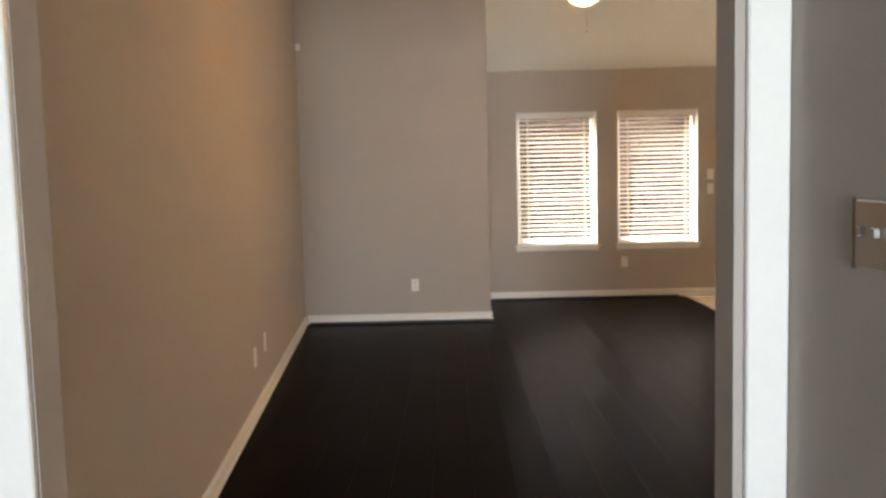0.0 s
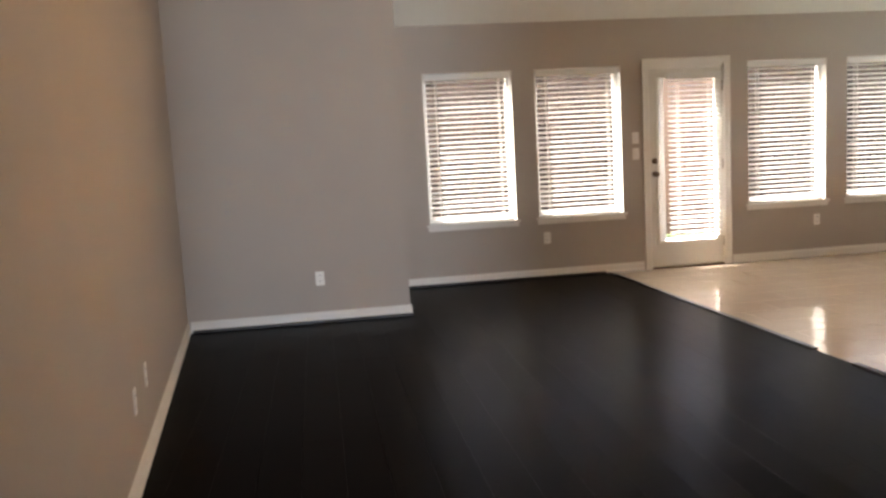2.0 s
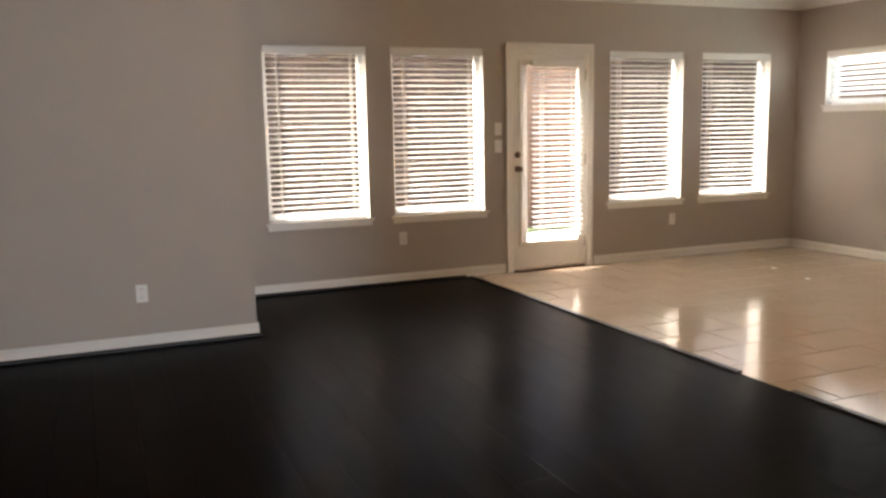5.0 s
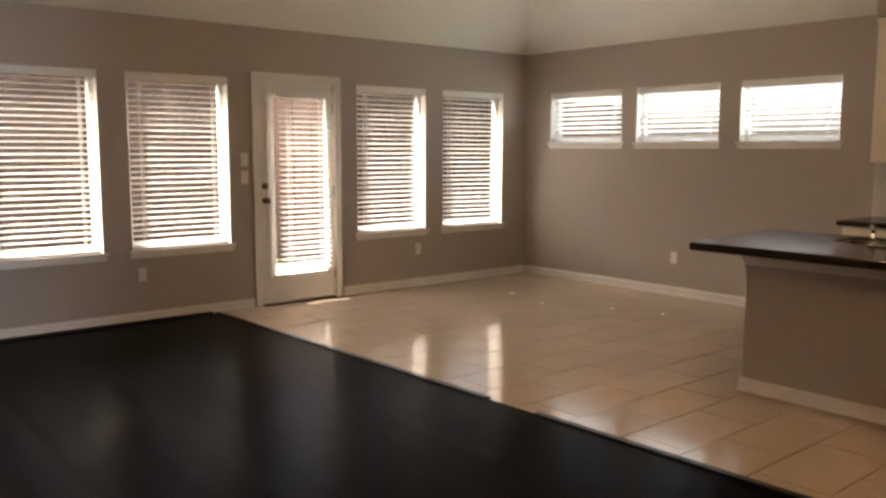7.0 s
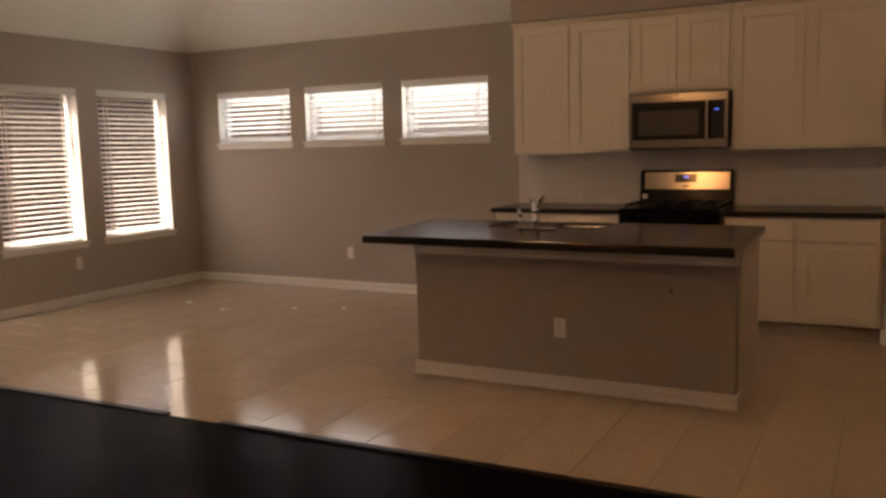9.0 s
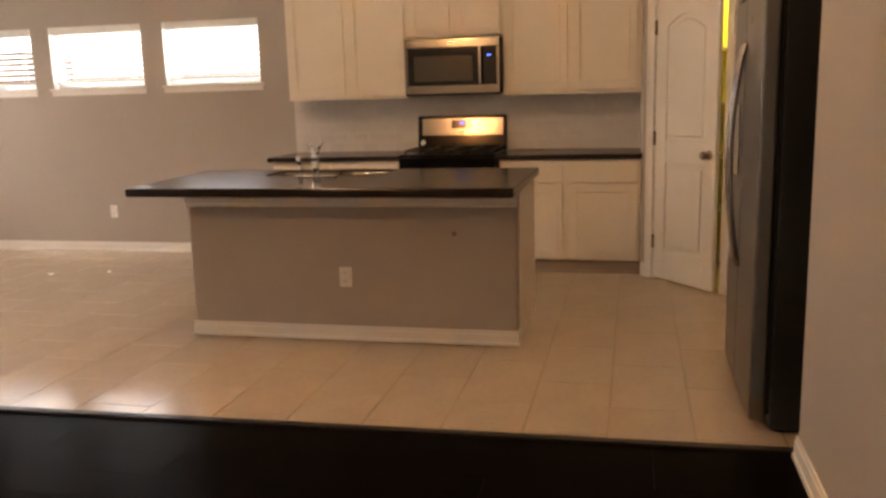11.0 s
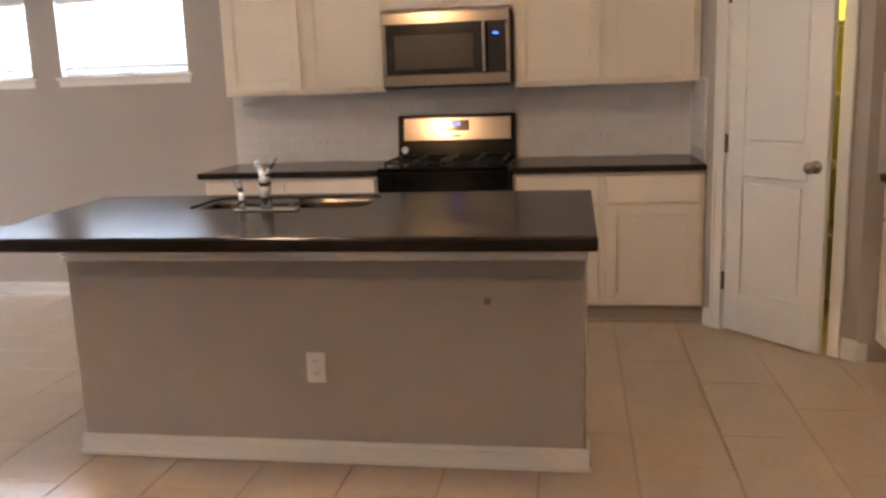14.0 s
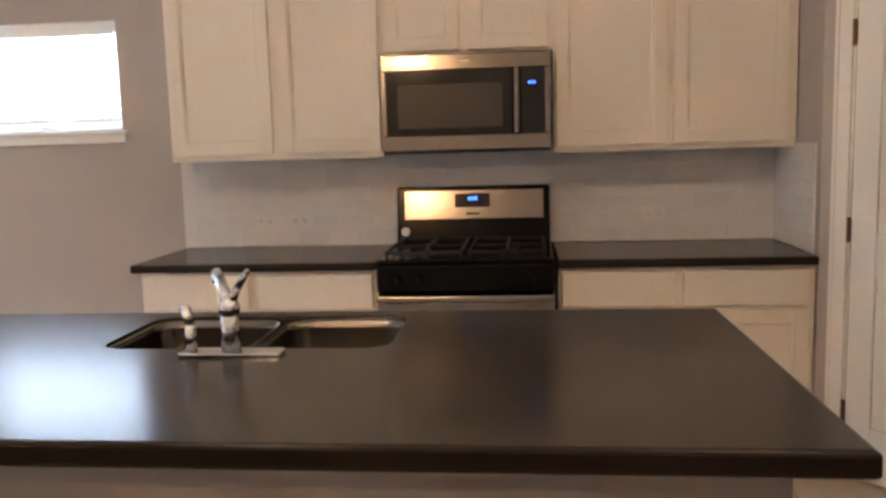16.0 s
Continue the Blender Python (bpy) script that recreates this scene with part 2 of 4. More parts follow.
# ---- plan ----
LEFT, EDGE = -7.94, 2.54          # side wall of the living room; wall height at the window walls
FLAT, RUN = 3.13, 1.33            # height of the flat ceiling, and how far in it begins
PART_X, PART_Y = -6.14, -1.33     # boxed-out closet in the far corner
FRONT = -7.45                     # wall with the wide opening to the hall
KITCH_S = -8.28                   # wall behind the refrigerator
STUB = -3.80
OPEN_L, OPEN_R = -7.40, -5.90
HALL_R, HALL_L, HALL_END = -5.79, -7.52, -14.5
WIN = [(-5.765, -4.875), (-4.65, -3.755), (-2.395, -1.51), (-1.28, -0.375)]
WIN_Z = (0.61, 2.085)
HIGH = [(-1.385, -0.39), (-2.525, -1.575), (-3.665, -2.74)]
HIGH_Z = (1.53, 2.085)
DOOR = (-3.475, -2.655, 0.0, 2.075)

wall_along_x("wall_north", LEFT - 0.15, 0.15, 0.0, 0.15, 0, 3.3, [(a, b, *WIN_Z) for a, b in WIN] + [DOOR])
wall_along_y("wall_east", -7.2, 0.0, 0.0, 0.15, 0, 3.3, [(a, b, *HIGH_Z) for a, b in HIGH])
WEST = pose(LEFT, PART_Y, 0, 0, 0, 4.66)      # the side wall leans in a little towards the hall; local -y runs along it
tagged(part("wall_west", [(-0.15, 0.0, -6.16, 1.4, 0, 3.3)], WALL, None, 0, WEST), kind="structure")
wall_along_x("wall_closet_front", LEFT, PART_X, PART_Y, PART_Y + 0.12, 0, 3.3)
wall_along_y("wall_closet_side", PART_Y + 0.12, 0.0, PART_X - 0.12, PART_X, 0, 3.3)
wall_along_x("wall_south", LEFT - 0.15, OPEN_R + 0.20, FRONT - 0.12, FRONT, 0, 3.3, [(OPEN_L, OPEN_R, 0, 2.45)])
wall_along_x("wall_south_east", OPEN_R + 0.20, STUB, FRONT - 0.22, FRONT - 0.030, 0, 3.3)
wall_along_y("wall_south_return", KITCH_S, FRONT - 0.22, STUB - 0.12, STUB, 0, 3.3)
wall_along_x("wall_kitchen_south", STUB - 0.12, 0.15, KITCH_S - 0.12, KITCH_S, 0, 3.3)
wall_along_y("wall_hall_east", HALL_END, FRONT - 0.12, HALL_R, HALL_R + 0.12, 0, 2.75)
wall_along_y("wall_hall_west", HALL_END, FRONT - 0.12, HALL_L - 0.12, HALL_L, 0, 2.75)
wall_along_x("wall_hall_end", HALL_L - 0.12, HALL_R + 0.12, HALL_END - 0.15, HALL_END, 0, 2.75, [(-7.2, -6.1, 0.3, 2.3)])
tagged(part("ceiling_hall", [(HALL_L - 0.12, HALL_R + 0.12, HALL_END, FRONT - 0.12, 2.75, 2.85)], CEIL, bevel=0), kind="structure")

# pantry corner: short return, slanted wall with the door, and the side beyond
PA, PB = Vector((-0.62, -6.93)), Vector((-1.24, -7.55))
wall_along_x("wall_pantry_return", -0.62, 0.0, -7.05, -6.93, 0, 3.3)
wall_along_y("wall_pantry_side", KITCH_S, -7.55, -1.24, -1.12, 0, 3.3)
SLANT = pose(-0.62, -6.93, 0, 0, 0, 225)      # along the slanted wall from its inner end; local +y points into the pantry's back
SL = (PB - PA).length
PD0, PD1 = 0.115, 0.745
bm = bmesh.new()
for a, b, c, d in wall_cells(0, SL, 0, 3.3, [(PD0, PD1, 0, 2.06)]):
    bx(bm, a, b, 0.0, 0.11, c, d, m=SLANT)
tagged(done("wall_pantry_slant", bm, WALL), kind="structure")
tagged(part("pantry_lining", [(-0.04, -0.004, -8.2, -7.06, 0, 2.5), (-1.1, -0.04, -8.26, -8.2, 0, 2.5)], PANTRY, bevel=0), kind="structure")

# ceiling: flat middle, sloping down to the two window walls
bm = bmesh.new()
V = lambda *p: bm.verts.new(p)
x_in, y_in = -RUN, -RUN
for quad in (((LEFT - 0.1, KITCH_S - 0.1, FLAT), (x_in, KITCH_S - 0.1, FLAT), (x_in, y_in, FLAT), (LEFT - 0.1, y_in, FLAT)),
             ((LEFT - 0.1, y_in, FLAT), (x_in, y_in, FLAT), (0, 0, EDGE), (LEFT - 0.1, 0, EDGE)),
             ((x_in, y_in, FLAT), (x_in, KITCH_S - 0.1, FLAT), (0, KITCH_S - 0.1, EDGE), (0, 0, EDGE))):
    bm.faces.new([V(*p) for p in quad])
bmesh.ops.remove_doubles(bm, verts=bm.verts, dist=0.001)
top = bmesh.ops.extrude_face_region(bm, geom=list(bm.faces))
for v in [g for g in top["geom"] if isinstance(g, bmesh.types.BMVert)]:
    v.co.z += 0.12
tagged(done("ceiling", bm, CEIL), kind="structure")
tagged(part("roof_slab", [(LEFT - 0.3, 0.3, KITCH_S - 0.3, 0.3, 3.31, 3.4)], CEIL, bevel=0), kind="structure")
tagged(part("soffit", [(-0.345, 0.0, -6.93, -4.05, 2.47, 2.80)], WALL, bevel=0), kind="structure")

# ground outside
bm = bmesh.new()
bmesh.ops.create_grid(bm, x_segments=40, y_segments=40, size=400)
for v in bm.verts:
    v.co.z = -0.12
tagged(done("ground", bm, GRASS), kind="structure")
tagged(part("subfloor", [(LEFT, 0, KITCH_S, 0, -0.10, -0.012), (HALL_L, HALL_R, HALL_END, FRONT, -0.10, -0.0125)], GROUT, bevel=0), kind="structure")


CONCRETE = material("pale_patio_concrete", (0.42, 0.40, 0.37), 0.9, vary=0.15, scale=1.5, grain=60, bump=0.1)
tagged(part("pavement", [(-6.4, 0.6, 0.16, 2.7, -0.14, -0.03)], CONCRETE, None, 0.01), kind="structure")


# ---- baseboards and casings ----
def baseboard_x(x0, x1, y, s):
    """Board along x at the wall face y; s: which way it stands out."""
    a = [(x0, x1, *sorted((y, y + s * 0.014)), 0.0, 0.072), (x0, x1, *sorted((y, y + s * 0.010)), 0.072, 0.090), (x0, x1, *sorted((y, y + s * 0.021)), 0.0, 0.022)]
    return tagged(part("baseboard", a, TRIM, bevel=0.003), kind="structure")


def baseboard_y(y0, y1, x, s):
    a = [(*sorted((x, x + s * 0.014)), y0, y1, 0.0, 0.072), (*sorted((x, x + s * 0.010)), y0, y1, 0.072, 0.090), (*sorted((x, x + s * 0.021)), y0, y1, 0.0, 0.022)]
    return tagged(part("baseboard", a, TRIM, bevel=0.003), kind="structure")


def shoe_x(x0, x1, y, s):
    return tagged(part("trim", [(x0, x1, *sorted((y + s * 0.0215, y + s * 0.036)), 0.0, 0.024)], WOODEDGE, bevel=0.004), kind="structure")


baseboard_x(PART_X, DOOR[0] - 0.075, 0.0, -1)
baseboard_x(DOOR[1] + 0.085, -0.022, 0.0, -1)
baseboard_y(-3.99, 0.0, 0.0, -1)
baseboard_x(LEFT + 0.022, PART_X + 0.014, PART_Y, -1)
baseboard_y(PART_Y, -0.022, PART_X, 1)
tagged(part("baseboard", [(0, 0.014, -6.14, -0.022, 0.0, 0.072), (0, 0.010, -6.14, -0.022, 0.072, 0.090), (0, 0.021, -6.14, -0.022, 0.0, 0.022)], TRIM, None, 0.003, WEST), kind="structure")
baseboard_x(OPEN_R + 0.20, STUB + 0.014, FRONT - 0.030, 1)
baseboard_y(-7.9, FRONT - 0.030, STUB, 1)
baseboard_y(HALL_END, FRONT - 0.12, HALL_R, -1)
shoe_x(PART_X + 0.04, -3.97, 0.0, -1)
shoe_x(LEFT + 0.04, PART_X + 0.03, PART_Y, -1)
bm = bmesh.new()
for a, b in ((0.0, PD0 - 0.062), (PD1 + 0.062, SL + 0.012)):
    bx(bm, a, b, -0.014, 0, 0, 0.085, 0.003, SLANT)
    bx(bm, a, b, -0.010, 0, 0.085, 0.105, 0.002, SLANT)
tagged(done("baseboard", bm, TRIM), kind="structure")
baseboard_y(-7.60, -7.55, -1.24, -1)

# posts of the wide opening, with a white board on the hall side
for x0, x1 in ((OPEN_L - 0.10, OPEN_L - 0.002), (OPEN_R + 0.02, HALL_R - 0.002)):
    tagged(part("trim", [(x0, x1, FRONT - 0.145, FRONT - 0.122, 0, 2.5)], TRIM, bevel=0.004), kind="structure")


# ---- windows with blinds ----
def slat_mesh(width):
    bm = bmesh.new()
    n = 4
    prev = None
    for i in range(n + 1):
        u = (i / n - 0.5)
        z = 0.0035 * (1 - 4 * u * u)
        row = [bm.verts.new((sx * width / 2, u * 0.05, z + dz)) for sx in (-1, 1) for dz in (0, 0.0028)]
        if prev:
            bm.faces.new((prev[0], prev[2], row[2], row[0]))
            bm.faces.new((prev[1], row[1], row[3], prev[3]))
            bm.faces.new((prev[0], row[0], row[1], prev[1]))
            bm.faces.new((prev[2], prev[3], row[3], row[2]))
        else:
            bm.faces.new((row[0], row[1], row[3], row[2]))
        prev = row
    bm.faces.new((prev[0], prev[2], prev[3], prev[1]))
    bmesh.ops.recalc_face_normals(bm, faces=bm.faces)
    me = bpy.data.meshes.new("slat")
    bm.to_mesh(me)
    bm.free()
    me.materials.append(SLAT)
    return me


def blind(m, width, height, tilt, drop=None, label="", pitch=0.049, lean=0.0):
    """A slatted blind hung from the top middle of an opening; local y points to the glass."""
    root = base("window_blind")
    root.matrix_world = m
    tagged(root, label or "white horizontal slatted window blind, lowered with open slats", "blind", "window blinds")
    drop = drop or height
    w = width
    part("headrail", [(-w / 2, w / 2, -0.028, 0.028, -0.052, -0.004), (-w / 2 - 0.002, w / 2 + 0.002, -0.036, -0.029, -0.066, -0.002)], SLAT, root, 0.003)
    me = slat_mesh(w - 0.012)
    k = round((drop - 0.10) / pitch)
    pitch = (drop - 0.097) / k
    rng = random.Random(int(w * 1000) + int(height * 100))
    for i in range(k):
        s = new("slat", me)
        s.parent = root
        z = -0.085 - i * pitch
        f = i / max(1, k - 1)
        s.matrix_local = pose(rng.uniform(-0.002, 0.002), 0, z, tilt + rng.uniform(-3.0, 3.0), lean * f * f + rng.uniform(-0.12, 0.12), 0)
    zb = -0.085 - k * pitch
    part("bottom_rail", [(-w / 2 + 0.006, w / 2 - 0.006, -0.026, 0.026, zb - 0.012, zb + 0.006)], SLAT, root, 0.004, pose(0, 0, 0, 0, 0, 0))
    for x in (-w / 2 + 0.11, w / 2 - 0.11):
        for y in (-0.027, 0.027):
            part("ladder_cord", [(x - 0.003, x + 0.003, y - 0.0008, y + 0.0008, zb, -0.05)], CORD, root, 0)
    bm = bmesh.new()
    rod(bm, (w / 2 - 0.07, -0.04, -0.06), (w / 2 - 0.072, -0.042, -min(0.9, drop * 0.7)), 0.0035, n=6)
    ball(bm, (w / 2 - 0.072, -0.042, -min(0.9, drop * 0.7)), 0.008)
    done("tilt_cord", bm, CORD, root)
    return root


def window(name, m, width, height, screen):
    """Vinyl sash in an opening: local x along the wall, y outwards, z up from the sill."""
    bm = bmesh.new()
    f = 0.045
    y0, y1 = 0.085, 0.145
    for b in ((-width / 2, -width / 2 + f, y0, y1, 0, height), (width / 2 - f, width / 2, y0, y1, 0, height),
              (-width / 2 + f, width / 2 - f, y0, y1, 0, f), (-width / 2 + f, width / 2 - f, y0, y1, height - f, height)):
        bx(bm, *b, bevel=0.003)
    root = done(name, bm, VINYL)
    root.matrix_world = m
    tagged(root, kind="structure")
    g = part("pane", [(-width / 2 + f, width / 2 - f, 0.112, 0.118, f, height - f)], GLASS, root, 0)
    g.visible_shadow = False
    if screen:
        g = part("insect_screen", [(-width / 2 + f, width / 2 - f, 0.128, 0.1285, f, height - f)], SCREENM, root, 0)
        g.visible_shadow = False
    if not screen:
        part("sash_latch", [(-0.10, 0.10, 0.066, 0.084, 0.006, 0.020), (-0.03, 0.05, 0.060, 0.084, 0.020, 0.034)], VINYL, root, 0.004)
    # added white boards: the bright daylight on the reveals is put into their colour
    part("lit_reveal", [(-width / 2, -width / 2 + 0.004, 0.001, 0.084, 0.005, height), (width / 2 - 0.004, width / 2, 0.001, 0.084, 0.005, height), (-width / 2 + 0.004, width / 2 - 0.004, 0.001, 0.084, height - 0.004, height)], TRIM, root, 0)
    part("sill", [(-width / 2 - 0.03, width / 2 + 0.03, -0.028, -0.001, -0.020, 0.0), (-width / 2, width / 2, -0.001, 0.083, -0.006, 0.004), (-width / 2 - 0.015, width / 2 + 0.015, -0.012, -0.001, -0.065, -0.021)], TRIM, root, 0.003)
    return root


k = 1
for i, (a, b) in enumerate(WIN):
    c, w = (a + b) / 2, b - a
    h = WIN_Z[1] - WIN_Z[0]
    window("window_%d" % k, pose(c, 0, WIN_Z[0]), w, h, True)
    blind(pose(c, 0.037, WIN_Z[1] - 0.005), w - 0.036, h, 12, drop=h - 0.011, lean=1.2 if i == 3 else 0)
    k += 1
for i, (a, b) in enumerate(HIGH):
    c, w = (a + b) / 2, b - a
    h = HIGH_Z[1] - HIGH_Z[0]
    window("window_%d" % k, pose(0, c, HIGH_Z[0], 0, 0, -90), w, h, False)
    blind(pose(0.037, c, HIGH_Z[1] - 0.005, 0, 0, -90), w - 0.03, h, -22, drop=h - 0.05)
    k += 1


# ---- back door ----
def back_door():
    root = base("door_1")
    tagged(root, kind="structure", label="white glazed back door with bronze knob, closed")
    x0, x1, z1 = DOOR[0] + 0.02, DOOR[1] - 0.02, 2.045
    part("frame", [(DOOR[0], x0 - 0.003, 0.0, 0.15, 0, 2.075), (x1 + 0.003, DOOR[1], 0.0, 0.15, 0, 2.075), (x0 - 0.003, x1 + 0.003, 0.0, 0.15, z1 + 0.004, 2.075)], TRIM, root, 0.002)
    part("casing", [(DOOR[0] - 0.06, DOOR[0] + 0.004, -0.018, -0.001, 0, 2.14), (DOOR[1] - 0.004, DOOR[1] + 0.06, -0.018, -0.001, 0, 2.14), (DOOR[0] + 0.004, DOOR[1] - 0.004, -0.018, -0.001, 2.072, 2.14),
                    (DOOR[0] - 0.064, DOOR[0] - 0.045, -0.026, -0.018, 0, 2.144), (DOOR[1] + 0.045, DOOR[1] + 0.064, -0.026, -0.018, 0, 2.144), (DOOR[0] - 0.045, DOOR[1] + 0.045, -0.026, -0.018, 2.125, 2.144)], TRIM, root, 0.003)
    g0, g1, gz0, gz1 = -3.375, -2.745, 0.27, 1.955
    slab = part("leaf", [(x0, g0, 0.004, 0.048, 0.02, z1), (g1, x1, 0.004, 0.048, 0.02, z1), (g0, g1, 0.004, 0.048, 0.02, gz0), (g0, g1, 0.004, 0.048, gz1, z1)], DOORW, root, 0)
    part("lite_frame", [(g0 - 0.025, g0 + 0.012, -0.008, 0.004, gz0 - 0.025, gz1 + 0.025), (g1 - 0.012, g1 + 0.025, -0.008, 0.004, gz0 - 0.025, gz1 + 0.025),
                        (g0 + 0.012, g1 - 0.012, -0.008, 0.004, gz0 - 0.025, gz0 + 0.012), (g0 + 0.012, g1 - 0.012, -0.008, 0.004, gz1 - 0.012, gz1 + 0.025)], DOORW, root, 0.003)
    g = part("pane", [(g0, g1, 0.022, 0.030, gz0, gz1)], GLASS, root, 0)
    g.visible_shadow = False
    # added white strip behind the glass, standing for the glare beside the blind
    part("glare_strip", [(g0 + 0.001, g0 + 0.082, 0.034, 0.040, gz0 + 0.001, gz1 - 0.001)], SLAT, root, 0)
    part("threshold", [(x0, x1, -0.03, 0.12, 0.001, 0.02)], BRONZE, root, 0.004)
    bm = bmesh.new()
    for z in (0.984, 1.115):
        rod(bm, (-3.413, 0.004, z), (-3.413, -0.012, z), 0.030)
    rod(bm, (-3.413, -0.012, 0.984), (-3.413, -0.05, 0.984), 0.010)
    ball(bm, (-3.413, -0.058, 0.984), 0.027, sy=0.8)
    bx(bm, -3.419, -3.407, -0.03, -0.012, 1.098, 1.132, 0.003)
    done("handle", bm, BRONZE, root, True)
    bm = bmesh.new()
    for z in (0.25, 1.05, 1.85):
        rod(bm, (x1 + 0.001, -0.006, z - 0.05), (x1 + 0.001, -0.006, z + 0.05), 0.007, n=10)
    done("hinge", bm, NICKEL, root)
    return root


back_door()
blind(pose(-3.005, -0.042, 1.99), 0.560, 1.70, 11, drop=1.680, label="white slatted blind hung on the glazed back door")


# ---- outlets and switches ----
def outlet(m, kind="outlet", paint=PLATE):
    """Wall plate; local y points into the wall."""
    root = base("wall_" + kind if kind != "outlet" else "wall_outlet")
    root.matrix_world = m
    w, h = (0.072, 0.116)
    part("plate", [(-w / 2, w / 2, -0.006, -0.0005, -h / 2, h / 2)], paint, root, 0.003)
    if kind == "outlet":
        bm = bmesh.new()
        for z in (-0.024, 0.024):
            rod(bm, (0, -0.006, z), (0, -0.0085, z), 0.0165)
        done("socket", bm, paint, root)
        part("slot", [(sx - 0.0012, sx + 0.0012, -0.0095, -0.0083, z - 0.004, z + 0.006) for sx in (-0.006, 0.006) for z in (-0.022, 0.026)], SLOT, root, 0)
        tagged(root, "white plastic duplex outlet on the painted wall", "outlet", "wall outlets")
    else:
        part("toggle", [(-0.017, 0.017, -0.010, -0.006, -0.034, 0.034), (-0.016, 0.016, -0.013, -0.010, 0.0, 0.032)], PLATE, root, 0.0015)
        tagged(root, "white plastic light switch plate on the wall", "switch", "light switches")
    return root


outlet(pose(-6.868, PART_Y, 0.365))
outlet(pose(-4.575, 0, 0.405))
outlet(pose(-1.62, 0, 0.40))
outlet(pose(0, -2.08, 0.38, 0, 0, -90))
outlet(WEST @ pose(0, -2.73, 0.37, 0, 0, 90))
outlet(WEST @ pose(0, -3.14, 0.355, 0, 0, 90))
outlet(pose(-2.53, -5.27, 0.372, 0, 0, -90))
outlet(pose(-3.615, 0, 1.36), "switch")
outlet(pose(-3.615, 0, 1.20), "switch")


def metal_switch(m):
    """Wide metal plate with two levers; local y points into the wall."""
    root = base("wall_switch")
    root.matrix_world = m
    tagged(root, "satin nickel double light switch plate on the hall wall", "switch")
    part("plate", [(-0.06, 0.06, -0.007, -0.0005, -0.058, 0.058)], NICKEL, root, 0.003)
    # dark strips at both ends put the shadow of the plate's edge into colour
    part("edge_shadow", [(-0.066, -0.0605, -0.009, -0.0005, -0.062, 0.062), (0.0605, 0.066, -0.009, -0.0005, -0.062, 0.062)], BRONZE, root, 0.002)
    part("toggle", [(x - 0.005, x + 0.005, -0.020, -0.007, -0.004, 0.014) for x in (-0.024, 0.024)], CHROME, root, 0.002)


metal_switch(pose(HALL_R, -7.94, 1.278, 0, 0, -90))
for y in (-4.40, -4.58, -6.35):
    outlet(pose(-0.0125, y, 1.045, 0, 0, -90) @ pose(0, 0, 0, 0, 90, 0), paint=SPLASH)


# ---- shaker doors ----
def shaker(name, parent, x, y0, y1, z0, z1, flat=False):
    """Cabinet front facing -x, its back at x: a frame with a recessed panel."""
    t, f = 0.020, 0.058
    bm = bmesh.new()
    if flat:
        bx(bm, x - t, x, y0, y1, z0, z1, 0.003)
    else:
        bx(bm, x - t, x, y0, y0 + f, z0, z1, 0.002)
        bx(bm, x - t, x, y1 - f, y1, z0, z1, 0.002)
        bx(bm, x - t, x, y0 + f, y1 - f, z0, z0 + f, 0.002)
        bx(bm, x - t, x, y0 + f, y1 - f, z1 - f, z1, 0.002)
        bx(bm, x - t + 0.004, x, y0 + f, y0 + f + 0.010, z0 + f, z1 - f, 0.003)
        bx(bm, x - t + 0.004, x, y1 - f - 0.010, y1 - f, z0 + f, z1 - f, 0.003)
        bx(bm, x - t + 0.004, x, y0 + f + 0.01, y1 - f - 0.01, z0 + f, z0 + f + 0.010, 0.003)
        bx(bm, x - t + 0.004, x, y0 + f + 0.01, y1 - f - 0.01, z1 - f - 0.010, z1 - f, 0.003)
        bx(bm, x - t + 0.013, x - 0.001, y0 + f + 0.01, y1 - f - 0.01, z0 + f + 0.01, z1 - f - 0.01)
    return done(name, bm, CAB, parent)


def upper(y0, y1, z0, z1, splits, crown=True):
    root = base("wall_cabinet", (0, 0, 0))
    tagged(root, "off-white painted wall cabinet with shaker doors above the counter", "cabinet", "wall cabinets")
    part("body", [(-0.31, -0.002, y0, y1, z0, z1)], CAB, root, 0.001)
    if z0 < 1.5:
        part("light_rail", [(-0.312, -0.292, y0, y1, z0 - 0.016, z0 - 0.0005)], CAB, root, 0.002)
    for a, b in splits:
        shaker("door", root, -0.3105, a, b, z0 + 0.012, z1 - 0.02)
    part("crown", [(-0.335, -0.002, y0, y1, z1 + 0.0005, z1 + 0.018), (-0.352, -0.002, y0, y1, z1 + 0.018, z1 + 0.034)], CAB, root, 0.004)
    return root


UZ = (1.376, 2.425)
upper(-5.078, -4.055, *UZ, [(-4.555, -4.075), (-5.068, -4.592)])
upper(-5.858, -5.079, 1.822, UZ[1], [(-5.440, -5.10), (-5.838, -5.482)])
upper(-6.925, -5.859, *UZ, [(-6.362, -5.872), (-6.885, -6.392)])


def lower(y0, y1, fronts):
    root = base("base_cabinet")
    tagged(root, "off-white painted base cabinet with drawer fronts and shaker doors", "cabinet", "base cabinets")
    part("body", [(-0.605, -0.012, y0, y1, 0.10, 0.874)], CAB, root, 0.001)
    part("toe_kick", [(-0.585, -0.012, y0, y1, 0.001, 0.10), (-0.595, -0.585, y0, y1, 0.001, 0.02)], CABIN, root, 0.001)
    for a, b in fronts:
        shaker("drawer", root, -0.6055, a, b, 0.705, 0.858, True)
        shaker("door", root, -0.6055, a, b, 0.115, 0.692)
    return root


lower(-5.075, -4.00, [(-4.50, -4.015), (-5.06, -4.54)])
lower(-6.925, -5.862, [(-6.345, -5.877), (-6.90, -6.385)])


